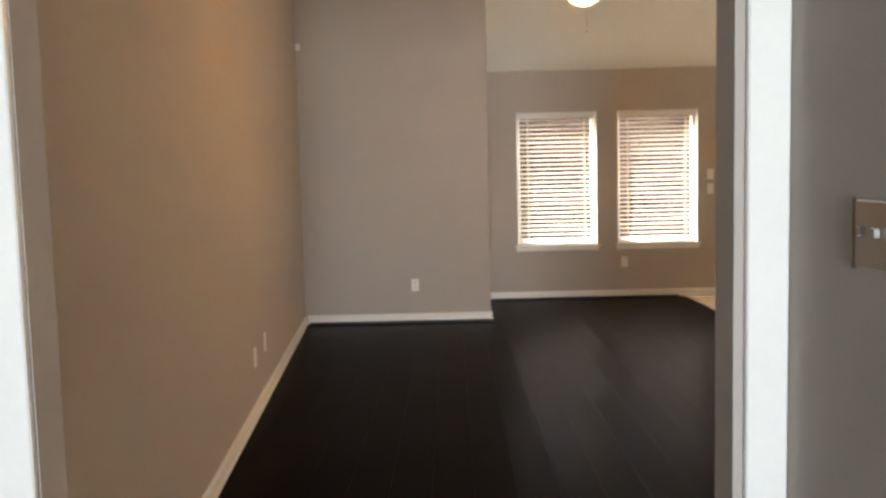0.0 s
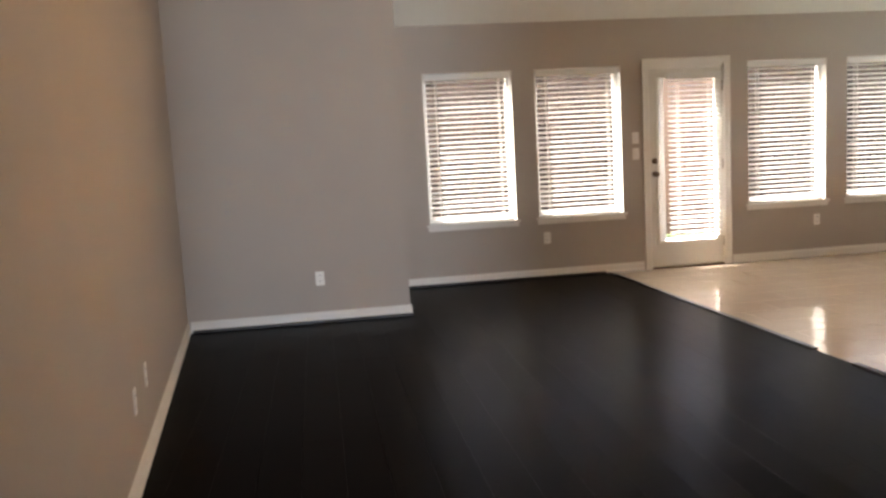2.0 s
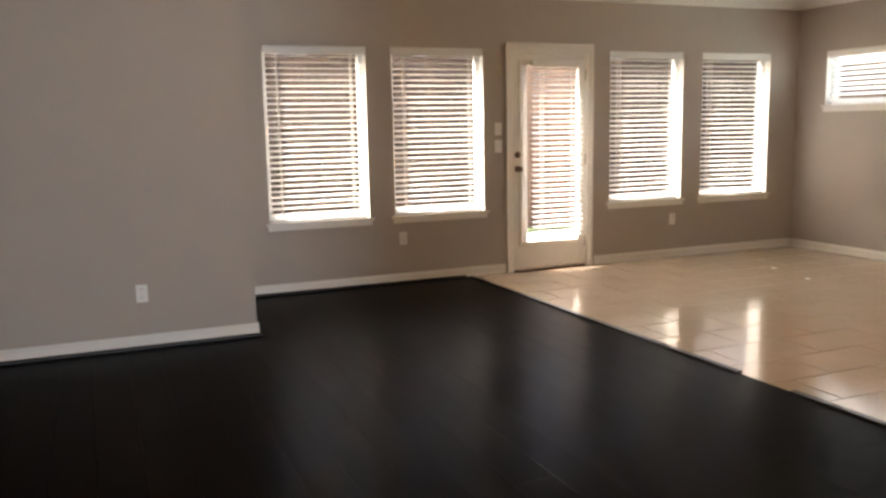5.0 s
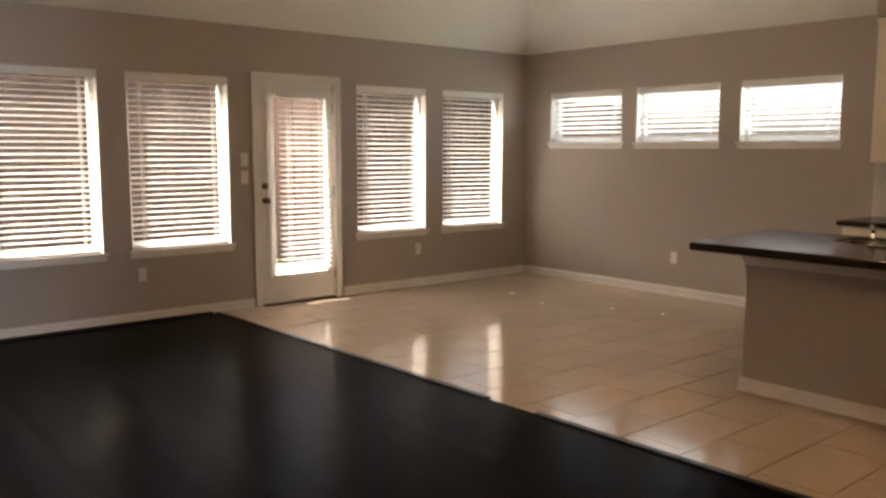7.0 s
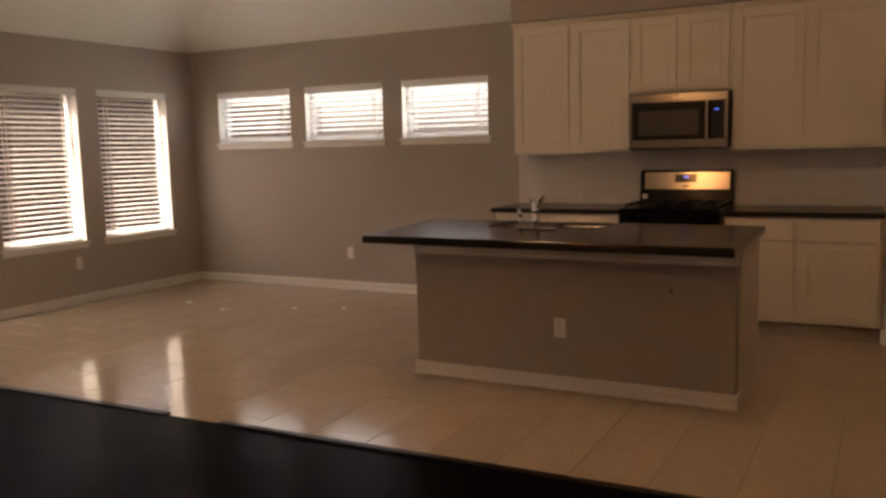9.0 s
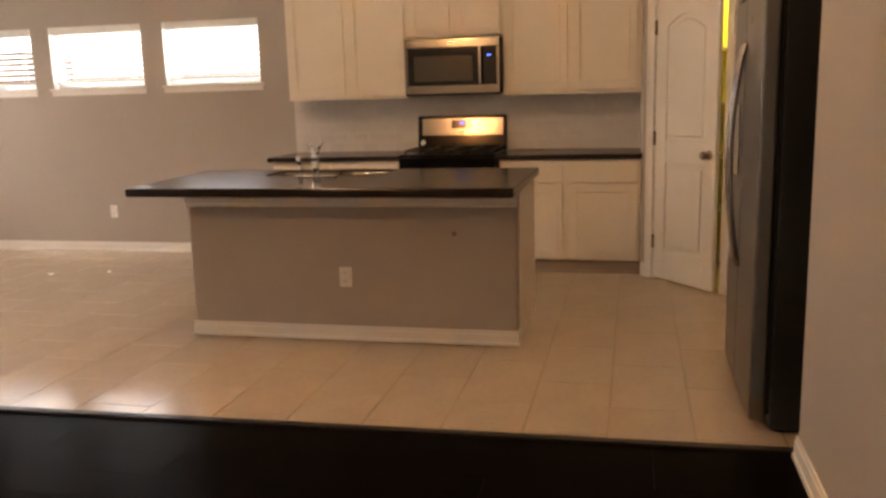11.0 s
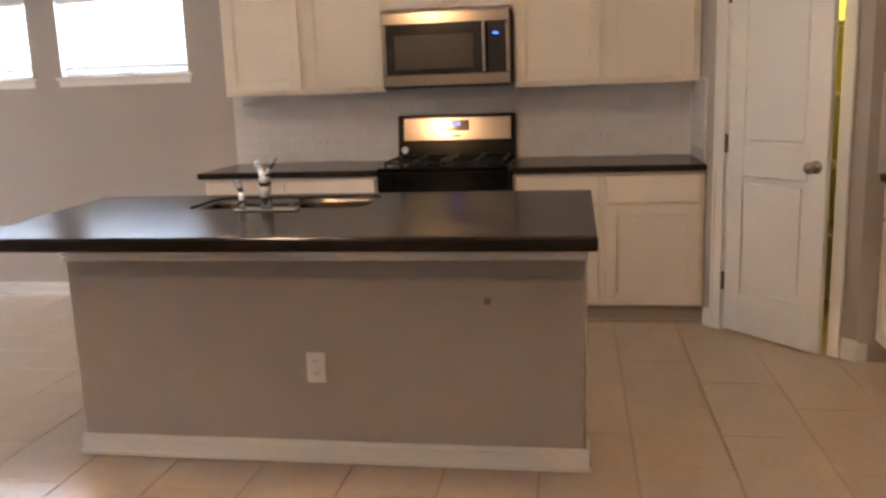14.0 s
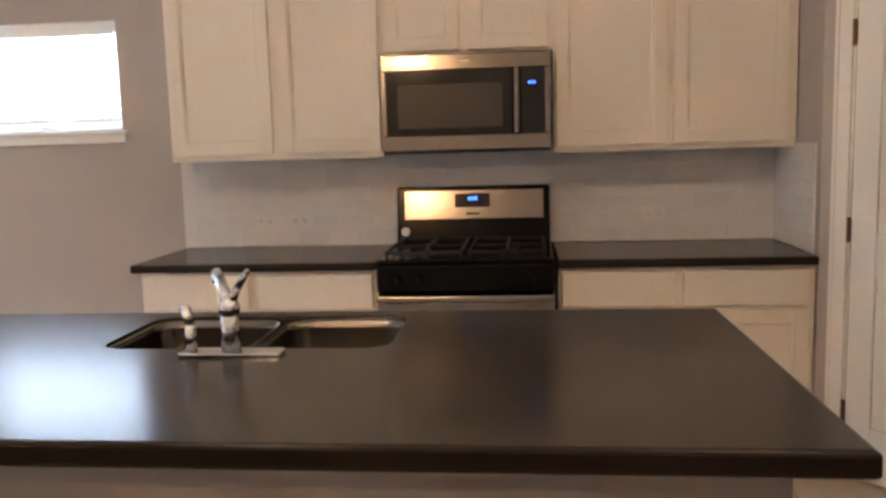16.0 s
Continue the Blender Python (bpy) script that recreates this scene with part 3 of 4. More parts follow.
def countertop(y0, y1):
    bm = bmesh.new()
    bx(bm, -0.645, -0.012, y0, y1, 0.876, 0.914, 0.010, seg=3)
    ob = done("countertop", bm, TOP)
    return tagged(ob, "dark brown laminate countertop on the base cabinets", "countertop", "wall countertops")


countertop(-5.078, -3.965)
countertop(-6.928, -5.86)


# ---- backsplash tiles ----
def splash(m, width, height):
    """Subway tiles in running bond; local x along the wall, y into it, z up."""
    root = part("backsplash", [(0, width, -0.006, -0.001, 0, height)], SGROUT, None, 0)
    root.matrix_world = m
    tagged(root, kind="structure")
    tw, th, g = 0.152, 0.076, 0.0014
    meshes = {}
    row = 0
    z = 0.0
    while z < height - 0.01:
        h = min(th, height - z)
        x = -(row % 2) * tw / 2
        while x < width - 0.004:
            a, b = max(0, x), min(width, x + tw)
            if b - a > 0.012:
                key = (round(b - a, 3), round(h, 3))
                if key not in meshes:
                    bm = bmesh.new()
                    bx(bm, g / 2, key[0] - g / 2, -0.0115, -0.0062, g / 2, key[1] - g / 2, 0.0012)
                    me = bpy.data.meshes.new("tile")
                    bm.to_mesh(me)
                    bm.free()
                    me.materials.append(SPLASH)
                    meshes[key] = me
                t = new("tile", meshes[key])
                t.parent = root
                t.location = (a, 0, z)
            x += tw
        z += th
        row += 1
    return root


# ---- microwave ----
def microwave():
    root = base("microwave", (-0.40, -5.468, 1.385))
    tagged(root, "stainless steel over-range microwave with black window", "microwave")
    w, h = 0.757, 0.428
    a, b = -w / 2, w / 2     # local y; the opening side is at +y
    part("body", [(0.012, 0.385, a, b, 0, h)], BLACK, root, 0.004)
    part("base_plate", [(-0.004, 0.06, a + 0.002, b - 0.002, -0.012, -0.0005)], BLACKM, root, 0.003)
    px = -0.012
    part("front", [(px, 0.0115, a, b, h - 0.072, h), (px, 0.0115, a, b, 0.0, 0.066), (px, 0.0115, a, a + 0.026, 0.066, h - 0.072), (px, 0.0115, b - 0.022, b, 0.066, h - 0.072)], STEEL, root, 0.003)
    part("window", [(px + 0.003, 0.011, -0.208, b - 0.022, 0.066, h - 0.072)], DGLASS, root, 0.001)
    part("inner_window", [(px + 0.0018, px + 0.0028, -0.165, b - 0.075, 0.10, h - 0.135)], SCREEN, root, 0)
    part("control_panel", [(px + 0.003, 0.011, a + 0.026, -0.248, 0.066, h - 0.072)], DGLASS, root, 0.001)
    bm = bmesh.new()
    bx(bm, px - 0.034, px - 0.012, -0.240, -0.216, 0.068, h - 0.074, 0.008, seg=3)
    bx(bm, px - 0.013, px + 0.004, -0.240, -0.217, 0.078, 0.105, 0.002)
    bx(bm, px - 0.013, px + 0.004, -0.240, -0.217, h - 0.11, h - 0.083, 0.002)
    done("handle", bm, STEEL, root)
    part("clock", [(px + 0.0018, px + 0.0028, -0.312 + i * 0.012, -0.305 + i * 0.012, 0.283, 0.295) for i in range(3)], BLUE, root, 0)
    part("maker_mark", [(px - 0.0008, px - 0.0002, -0.025, 0.035, h - 0.042, h - 0.034)], PLATE, root, 0)
    part("vent_slot", [(px - 0.0006, px + 0.001, a + 0.02, b - 0.02, h - 0.008, h - 0.004)], SLOT, root, 0)
    return root


microwave()


# ---- range ----
def kitchen_range():
    root = base("gas_range", (0, -5.468, 0))
    tagged(root, "black and stainless freestanding gas range with blue clock", "stove")
    a, b = -0.378, 0.378
    part("body", [(-0.66, -0.02, a, b, 0.09, 0.905)], BLACK, root, 0.003)
    part("foot", [(-0.60, -0.06, a + 0.02, b - 0.02, 0.001, 0.09)], BLACKM, root, 0.002)
    part("cooktop", [(-0.685, -0.085, a, b, 0.906, 0.928)], BLACK, root, 0.006)
    part("control_strip", [(-0.70, -0.661, a, b, 0.79, 0.905)], BLACK, root, 0.006)
    for y in (-0.29, -0.20, 0.20, 0.29):
        bm = bmesh.new()
        rod(bm, (-0.70, y, 0.845), (-0.728, y, 0.845), 0.023, 0.019)
        bx(bm, -0.735, -0.727, y - 0.004, y + 0.004, 0.826, 0.864, 0.002)
        done("knob", bm, BLACK, root)
    part("door", [(-0.70, -0.661, a + 0.002, b - 0.002, 0.26, 0.745)], STEEL, root, 0.004)
    part("oven_window", [(-0.703, -0.700, a + 0.11, b - 0.11, 0.36, 0.63)], DGLASS, root, 0.001)
    part("drawer", [(-0.695, -0.661, a + 0.002, b - 0.002, 0.095, 0.25)], STEEL, root, 0.004)
    bm = bmesh.new()
    bx(bm, -0.755, -0.725, a + 0.005, b - 0.005, 0.752, 0.782, 0.008, seg=3)
    for y in (a + 0.05, b - 0.05):
        bx(bm, -0.726, -0.660, y - 0.012, y + 0.012, 0.757, 0.777, 0.003)
    done("handle", bm, STEEL, root)
    lean = pose(-0.085, 0, 0.906, 0, 7.5, 0) @ pose(0.085, 0, -0.906)     # the back panel leans back
    part("backguard_support", [(-0.060, -0.02, a + 0.01, b - 0.01, 0.906, 0.99)], BLACKM, root, 0.002)
    part("backguard", [(-0.085, -0.062, a, b, 0.906, 1.207)], BLACK, root, 0.008, lean)
    part("panel", [(-0.0885, -0.0852, a + 0.032, b - 0.040, 1.045, 1.185)], STEEL, root, 0.001, lean)
    part("display", [(-0.0905, -0.0886, -0.085, 0.088, 1.102, 1.170)], DGLASS, root, 0.001, lean)
    part("clock", [(-0.0915, -0.0906, -0.022 + i * 0.016, -0.012 + i * 0.016, 1.138, 1.154) for i in range(3)], BLUE, root, 0, lean)
    part("maker_mark", [(-0.0892, -0.0886, -0.03, 0.03, 1.066, 1.073)], SLOT, root, 0, lean)
    bm = bmesh.new()
    rod(bm, (-0.0852, 0.335, 0.985), (-0.0862, 0.335, 0.985), 0.022, n=20)
    bmesh.ops.transform(bm, matrix=lean, verts=bm.verts)
    done("sticker", bm, PLATE, root)
    bm = bmesh.new()
    for y0, y1 in ((a + 0.03, -0.012), (0.012, b - 0.03)):
        for x in (-0.63, -0.38, -0.13):
            bx(bm, x - 0.006, x + 0.006, y0, y1, 0.944, 0.958, 0.002)
        for y in (y0 + 0.006, (y0 + y1) / 2, y1 - 0.006):
            bx(bm, -0.63, -0.13, y - 0.006, y + 0.006, 0.946, 0.960, 0.002)
            for x in (-0.62, -0.14):
                bx(bm, x - 0.006, x + 0.006, y - 0.006, y + 0.006, 0.928, 0.947)
    done("grate", bm, BLACKM, root)
    for x in (-0.50, -0.25):
        for y in (-0.19, 0.19):
            bm = bmesh.new()
            rod(bm, (x, y, 0.928), (x, y, 0.942), 0.045, 0.038)
            done("burner", bm, BLACKM, root)
    return root


kitchen_range()


# ---- island ----
IX0, IX1, IY0, IY1 = -2.53, -1.72, -6.25, -4.31
def island():
    root = base("kitchen_island", ((IX0 + IX1) / 2, (IY0 + IY1) / 2, 0))
    tagged(root, "kitchen island with greige drywall back and white baseboard", "kitchen island")
    cx, cy = (IX0 + IX1) / 2, (IY0 + IY1) / 2
    m = pose(-cx, -cy, 0)
    part("body", [(IX0, IX0 + 0.11, IY0, IY1, 0.001, 0.862), (IX0 + 0.11, IX1, IY1 - 0.02, IY1, 0.001, 0.862)], WALL, root, 0.004, m)
    part("cabinet_box", [(IX0 + 0.1105, IX1, IY0 + 0.001, IY1 - 0.021, 0.10, 0.66), (IX0 + 0.1105, IX1, IY0 + 0.001, IY0 + 0.03, 0.66, 0.862), (IX1 - 0.02, IX1, IY0 + 0.03, IY1 - 0.021, 0.66, 0.862), (IX0 + 0.16, IX1 - 0.07, IY0 + 0.001, IY1 - 0.03, 0.001, 0.10)], CAB, root, 0.001, m)
    part("top_trim", [(IX0 - 0.014, IX0 - 0.001, IY0 - 0.010, IY1 + 0.010, 0.776, 0.796), (IX0 - 0.020, IX0 - 0.001, IY0 - 0.014, IY1 + 0.014, 0.7965, 0.8625)], TRIM, root, 0.004, m)
    part("baseboard", [(IX0 - 0.014, IX0 - 0.0005, IY0 - 0.014, IY1 + 0.014, 0.001, 0.066), (IX0 - 0.010, IX0 - 0.0005, IY0 - 0.010, IY1 + 0.010, 0.066, 0.086), (IX0 - 0.021, IX0 - 0.014, IY0 - 0.02, IY1 + 0.02, 0.001, 0.022),
                       (IX0, IX0 + 0.11, IY0 - 0.014, IY0 - 0.0005, 0.001, 0.075), (IX0, IX1, IY1 + 0.0005, IY1 + 0.014, 0.001, 0.075)], TRIM, root, 0.003, m)
    part("end_panel", [(IX0 + 0.111, IX1 - 0.001, IY0 - 0.008, IY0 - 0.0002, 0.001, 0.862)], CAB, root, 0.002, m)
    bm = bmesh.new()
    ball(bm, (IX0 - 0.001 - cx, -5.91 - cy, 0.627), 0.014, sx=0.15, sz=1.0)
    done("scuff", bm, SCUFF, root)
    return root


island()

# island top with a cut for the sink
TX0, TX1, TY0, TY1 = -2.845, -1.69, -6.285, -4.105
SK = (-2.165, -1.775, -5.385, -4.62)
def island_top():
    bm = bmesh.new()
    out = [(TX0, TY0), (TX1, TY0), (TX1, TY1 + 0.11), (TX0 + 0.02, TY1)]
    rnd = 0.07
    n = 6
    hole = []
    for cx, cy, a0 in ((SK[1] - rnd, SK[3] - rnd, 0), (SK[0] + rnd, SK[3] - rnd, 90), (SK[0] + rnd, SK[2] + rnd, 180), (SK[1] - rnd, SK[2] + rnd, 270)):
        for i in range(n + 1):
            t = radians(a0 + 90 * i / n)
            hole.append((cx + rnd * math.cos(t), cy + rnd * math.sin(t)))
    ov = [bm.verts.new((x, y, 0.914)) for x, y in out]
    hv = [bm.verts.new((x, y, 0.914)) for x, y in hole]
    es = [bm.edges.new((a, b)) for a, b in zip(ov, ov[1:] + ov[:1])] + [bm.edges.new((a, b)) for a, b in zip(hv, hv[1:] + hv[:1])]
    bmesh.ops.triangle_fill(bm, edges=es, use_beauty=True)
    bmesh.ops.recalc_face_normals(bm, faces=bm.faces)
    r = bmesh.ops.extrude_face_region(bm, geom=list(bm.faces))
    for v in [g for g in r["geom"] if isinstance(g, bmesh.types.BMVert)]:
        v.co.z -= 0.050
    ed = [e for e in bm.edges if len(e.link_faces) == 2 and e.calc_face_angle(0) > 0.8 and max(abs(v.co.x - (TX0 + TX1) / 2) for v in e.verts) > 0.45 or (len(e.link_faces) == 2 and e.calc_face_angle(0) > 0.8 and max(abs(v.co.y - (TY0 + TY1) / 2) for v in e.verts) > 0.9)]
    bmesh.ops.bevel(bm, geom=ed, offset=0.011, segments=3, profile=0.5, affect="EDGES")
    ob = done("island_countertop", bm, TOP)
    return tagged(ob, "dark brown laminate countertop with sink cutout on the island", "countertop")


island_top()


def sink():
    root = base("kitchen_sink", ((SK[0] + SK[1]) / 2, (SK[2] + SK[3]) / 2, 0.70))
    tagged(root, "double bowl stainless undermount sink set in the island top", "sink")
    for y0, y1 in ((SK[2] + 0.004, -5.030), (-5.012, SK[3] - 0.004)):
        bm = bmesh.new()
        n, r0 = 6, 0.07
        rings = []
        for z, ins in ((0.905, 0.0), (0.88, 0.003), (0.76, 0.012), (0.735, 0.025), (0.728, 0.05)):
            ring = []
            x0, x1, a, b = SK[0] + 0.003 + ins, SK[1] - 0.003 - ins, y0 + ins, y1 - ins
            for cx, cy, a0 in ((x1 - r0, b - r0, 0), (x0 + r0, b - r0, 90), (x0 + r0, a + r0, 180), (x1 - r0, a + r0, 270)):
                for i in range(n + 1):
                    t = radians(a0 + 90 * i / n)
                    ring.append(bm.verts.new((cx + r0 * math.cos(t), cy + r0 * math.sin(t), z)))
            rings.append(ring)
        for p, q in zip(rings, rings[1:]):
            for i in range(len(p)):
                bm.faces.new((p[i], p[(i + 1) % len(p)], q[(i + 1) % len(q)], q[i]))
        bm.faces.new(rings[-1])
        for v in bm.verts:
            v.co -= root.location
        ob = done("bowl", bm, STEELSINK, root, True)
        ob.modifiers.new("thick", "SOLIDIFY").thickness = 0.0015
    part("divider", [(SK[0] + 0.02, SK[1] - 0.02, -5.031, -5.011, 0.80, 0.897)], STEELSINK, root, 0.006, pose(*(-root.location)))
    return root


sink()


def faucet():
    root = base("faucet", (-2.225, -5.005, 0.9142))
    tagged(root, "chrome single-lever kitchen faucet with deck plate", "faucet")
    bm = bmesh.new()
    bx(bm, -0.030, 0.030, -0.128, 0.128, 0, 0.011, 0.005, seg=2)
    done("deck_plate", bm, CHROME, root)
    bm = bmesh.new()
    rod(bm, (0, 0, 0.011), (0, 0, 0.105), 0.025, 0.021, 20)
    ball(bm, (0, 0, 0.115), 0.027, sz=1.1)
    rod(bm, (0, 0, 0.115), (0.075, 0.050, 0.180), 0.017, 0.014)
    ball(bm, (0.075, 0.050, 0.180), 0.0145)
    rod(bm, (0.075, 0.050, 0.180), (0.120, 0.074, 0.186), 0.014, 0.014)
    ball(bm, (0.122, 0.075, 0.184), 0.015)
    rod(bm, (0.123, 0.076, 0.184), (0.126, 0.077, 0.158), 0.014, 0.012)
    done("spout", bm, CHROME, root, True)
    bm = bmesh.new()
    rod(bm, (0, 0, 0.122), (-0.004, -0.026, 0.168), 0.012, 0.010)
    rod(bm, (-0.004, -0.026, 0.168), (-0.008, -0.052, 0.206), 0.010, 0.008)
    ball(bm, (-0.008, -0.052, 0.206), 0.0085)
    done("lever", bm, CHROME, root, True)
    bm = bmesh.new()
    rod(bm, (0, 0.102, 0.011), (0, 0.102, 0.075), 0.015, 0.012)
    rod(bm, (0, 0.102, 0.075), (0.008, 0.116, 0.112), 0.011, 0.015)
    ball(bm, (0.010, 0.118, 0.114), 0.014, sz=0.7)
    done("sprayer", bm, CHROME, root, True)
    return root


faucet()


# ---- pantry door ----
def pantry_door():
    root = base("door_2")
    tagged(root, kind="structure", label="white two-panel arched pantry door, slightly ajar")
    T = SLANT
    part("casing", [(PD0 - 0.060, PD0 + 0.004, -0.017, -0.001, 0, 2.115), (PD1 - 0.004, PD1 + 0.060, -0.017, -0.001, 0, 2.115), (PD0 + 0.004, PD1 - 0.004, -0.017, -0.001, 2.05, 2.115),
                    (PD0 - 0.062, PD0 - 0.045, -0.025, -0.017, 0, 2.118), (PD1 + 0.045, PD1 + 0.062, -0.025, -0.017, 0, 2.118), (PD0 - 0.045, PD1 + 0.045, -0.025, -0.017, 2.10, 2.118)], TRIM, root, 0.003, T)
    part("jamb", [(PD0, PD0 + 0.012, 0, 0.11, 0, 2.06), (PD1 - 0.012, PD1, 0, 0.11, 0, 2.06), (PD0 + 0.012, PD1 - 0.012, 0, 0.11, 2.045, 2.06)], TRIM, root, 0.001, T)
    leaf = T @ pose(PD0 + 0.016, -0.004, 0, 0, 0, -6.5)
    w, z0, z1, th = 0.600, 0.012, 2.04, 0.035
    bm = bmesh.new()
    s = 0.105
    bx(bm, 0, w, 0.012, th - 0.006, z0, z1, 0, leaf)
    # stiles and rails stand proud of the panels, the top one arched
    for b in ((0, s, z0, z1), (w - s, w, z0, z1), (s, w - s, z0, 0.235), (s, w - s, 0.86, 1.02)):
        bx(bm, b[0], b[1], -0.0005, 0.0115, b[2], b[3], 0.003, leaf)
    n = 14
    lo = []
    for i in range(n + 1):
        u = i / n
        lo.append((s + u * (w - 2 * s), 1.80 + 0.075 * math.sin(math.pi * u)))
    for y in (-0.0005,):
        vs = [bm.verts.new(leaf @ Vector((x, y, z))) for x, z in lo] + [bm.verts.new(leaf @ Vector((w - s, y, z1))), bm.verts.new(leaf @ Vector((s, y, z1)))]
        vb = [bm.verts.new(leaf @ Vector((x, 0.0115, z))) for x, z in lo]
        bm.faces.new(vs)
        for i in range(n):
            bm.faces.new((vs[i], vs[i + 1], vb[i + 1], vb[i]))
    # raised field of the panels
    bx(bm, s + 0.035, w - s - 0.035, 0.003, 0.0118, 0.27, 0.825, 0.003, leaf)
    vs = []
    pts = [(s + 0.035, 1.055), (w - s - 0.035, 1.055)] + [(w - s - 0.035 - i / n * (w - 2 * s - 0.07), 1.762 + 0.066 * math.sin(math.pi * i / n)) for i in range(n + 1)]
    fr = [bm.verts.new(leaf @ Vector((x, 0.0035, z))) for x, z in pts]
    bk = [bm.verts.new(leaf @ Vector((0.295 + (x - 0.295) * 1.05, 0.0118, 1.4 + (z - 1.4) * 1.03))) for x, z in pts]
    bm.faces.new(fr)
    for i in range(len(pts)):
        j = (i + 1) % len(pts)
        bm.faces.new((fr[i], fr[j], bk[j], bk[i]))
    done("leaf", bm, DOORW, root)
    bm = bmesh.new()
    for sgn in (-1, 1):
        y = 0 if sgn < 0 else th - 0.006
        rod(bm, leaf @ Vector((w - 0.06, y, 0.935)), leaf @ Vector((w - 0.06, y + sgn * 0.010, 0.935)), 0.032)
        rod(bm, leaf @ Vector((w - 0.06, y + sgn * 0.01, 0.935)), leaf @ Vector((w - 0.06, y + sgn * 0.04, 0.935)), 0.011)
        ball(bm, leaf @ Vector((w - 0.06, y + sgn * 0.052, 0.935)), 0.028)
    done("knob", bm, NICKEL, root, True)
    bm = bmesh.new()
    for z in (0.28, 1.03, 1.80):
        rod(bm, leaf @ Vector((-0.006, -0.008, z - 0.05)), leaf @ Vector((-0.006, -0.008, z + 0.05)), 0.008, n=10)
        bx(bm, -0.018, 0.003, -0.008, -0.002, z - 0.045, z + 0.045, 0.001, leaf)
    done("hinge", bm, BRONZE, root)
    return root


pantry_door()
for z in (0.45, 0.85, 1.25, 1.65):
    sh = part("pantry_shelf", [(-1.09, -0.05, -8.19, -7.82, z, z + 0.02), (-0.40, -0.05, -7.82, -7.10, z, z + 0.02)], TRIM, None, 0.003)
    tagged(sh, "white pantry shelf board against the yellow-lit wall", "shelf", "pantry shelves")


# ---- refrigerator, counter run beyond it, cabinet above ----
def refrigerator():
    root = base("refrigerator", (-3.115, -7.755, 0))
    tagged(root, "side-by-side slate steel refrigerator with black sides", "refrigerator")
    w = 0.91
    part("body", [(-w / 2, w / 2, -0.45, 0.345, 0.014, 1.745)], FRIDGESIDE, root, 0.006)
    part("foot", [(-w / 2 + 0.03, w / 2 - 0.03, -0.40, 0.33, 0.001, 0.0138)], BLACKM, root, 0.002)
    part("door_gasket", [(-w / 2 + 0.01, w / 2 - 0.01, 0.3455, 0.360, 0.075, 1.74)], BLACKM, root, 0.002)
    for a, b in ((-w / 2, 0.06), (0.066, w / 2)):
        bm = bmesh.new()
        bx(bm, a, b, 0.3605, 0.425, 0.05, 1.75, 0.014, seg=3)
        done("door", bm, STEELD, root)
    for x in (0.02, 0.105):
        bm = bmesh.new()
        n, k = 20, 12
        rings = []
        for i in range(n + 1):
            u = i / n
            y, z = 0.428 + 0.050 * math.sin(math.pi * u) ** 0.75, 0.59 + u * 0.97
            rings.append([bm.verts.new((x + 0.016 * math.cos(j * math.tau / k), y + 0.012 * math.sin(j * math.tau / k), z)) for j in range(k)])
        for p, q in zip(rings, rings[1:]):
            for j in range(k):
                bm.faces.new((p[j], p[(j + 1) % k], q[(j + 1) % k], q[j]))
        bm.faces.new(rings[0])
        bm.faces.new(rings[-1])
        done("handle", bm, STEEL, root, True)
    part("hinge_cover", [(-w / 2 + 0.02, -w / 2 + 0.12, 0.30, 0.41, 1.7515, 1.775), (w / 2 - 0.12, w / 2 - 0.02, 0.30, 0.41, 1.7515, 1.775)], BLACKM, root, 0.006)
    part("dispenser", [(0.16, 0.36, 0.4252, 0.429, 0.98, 1.30)], DGLASS, root, 0.002)
    part("sticker", [(-0.12, -0.09, 0.4252, 0.4262, 1.63, 1.66)], BLADE, root, 0)
    return root


refrigerator()


def side_run():
    root = base("base_cabinet", (-1.86, -7.95, 0))
    tagged(root, "off-white painted base cabinet beside the refrigerator", "cabinet", "base cabinets")
    x0, x1, y1 = -2.62 + 1.86, -1.243 + 1.86, -7.65 + 7.95
    part("body", [(x0, x1, -0.32, y1 - 0.0005, 0.10, 0.874)], CAB, root, 0.001)
    part("toe_kick", [(x0, x1, -0.32, y1 - 0.05, 0.001, 0.10)], CABIN, root, 0.001)
    for i in range(3):
        a = x0 + 0.015 + i * (x1 - x0) / 3
        b = a + (x1 - x0) / 3 - 0.03
        part("drawer", [(a, b, y1, y1 + 0.02, 0.705, 0.858)], CAB, root, 0.003)
        part("door", [(a, a + 0.058, y1, y1 + 0.02, 0.115, 0.692), (b - 0.058, b, y1, y1 + 0.02, 0.115, 0.692), (a + 0.058, b - 0.058, y1, y1 + 0.02, 0.115, 0.173), (a + 0.058, b - 0.058, y1, y1 + 0.02, 0.634, 0.692), (a + 0.058, b - 0.058, y1, y1 + 0.010, 0.173, 0.634)], CAB, root, 0.002)
    bm = bmesh.new()
    bx(bm, -2.62, -1.252, KITCH_S + 0.012, -7.605, 0.876, 0.914, 0.010, seg=3)
    tagged(done("countertop", bm, TOP), "dark brown laminate countertop beside the refrigerator", "countertop", "wall countertops")


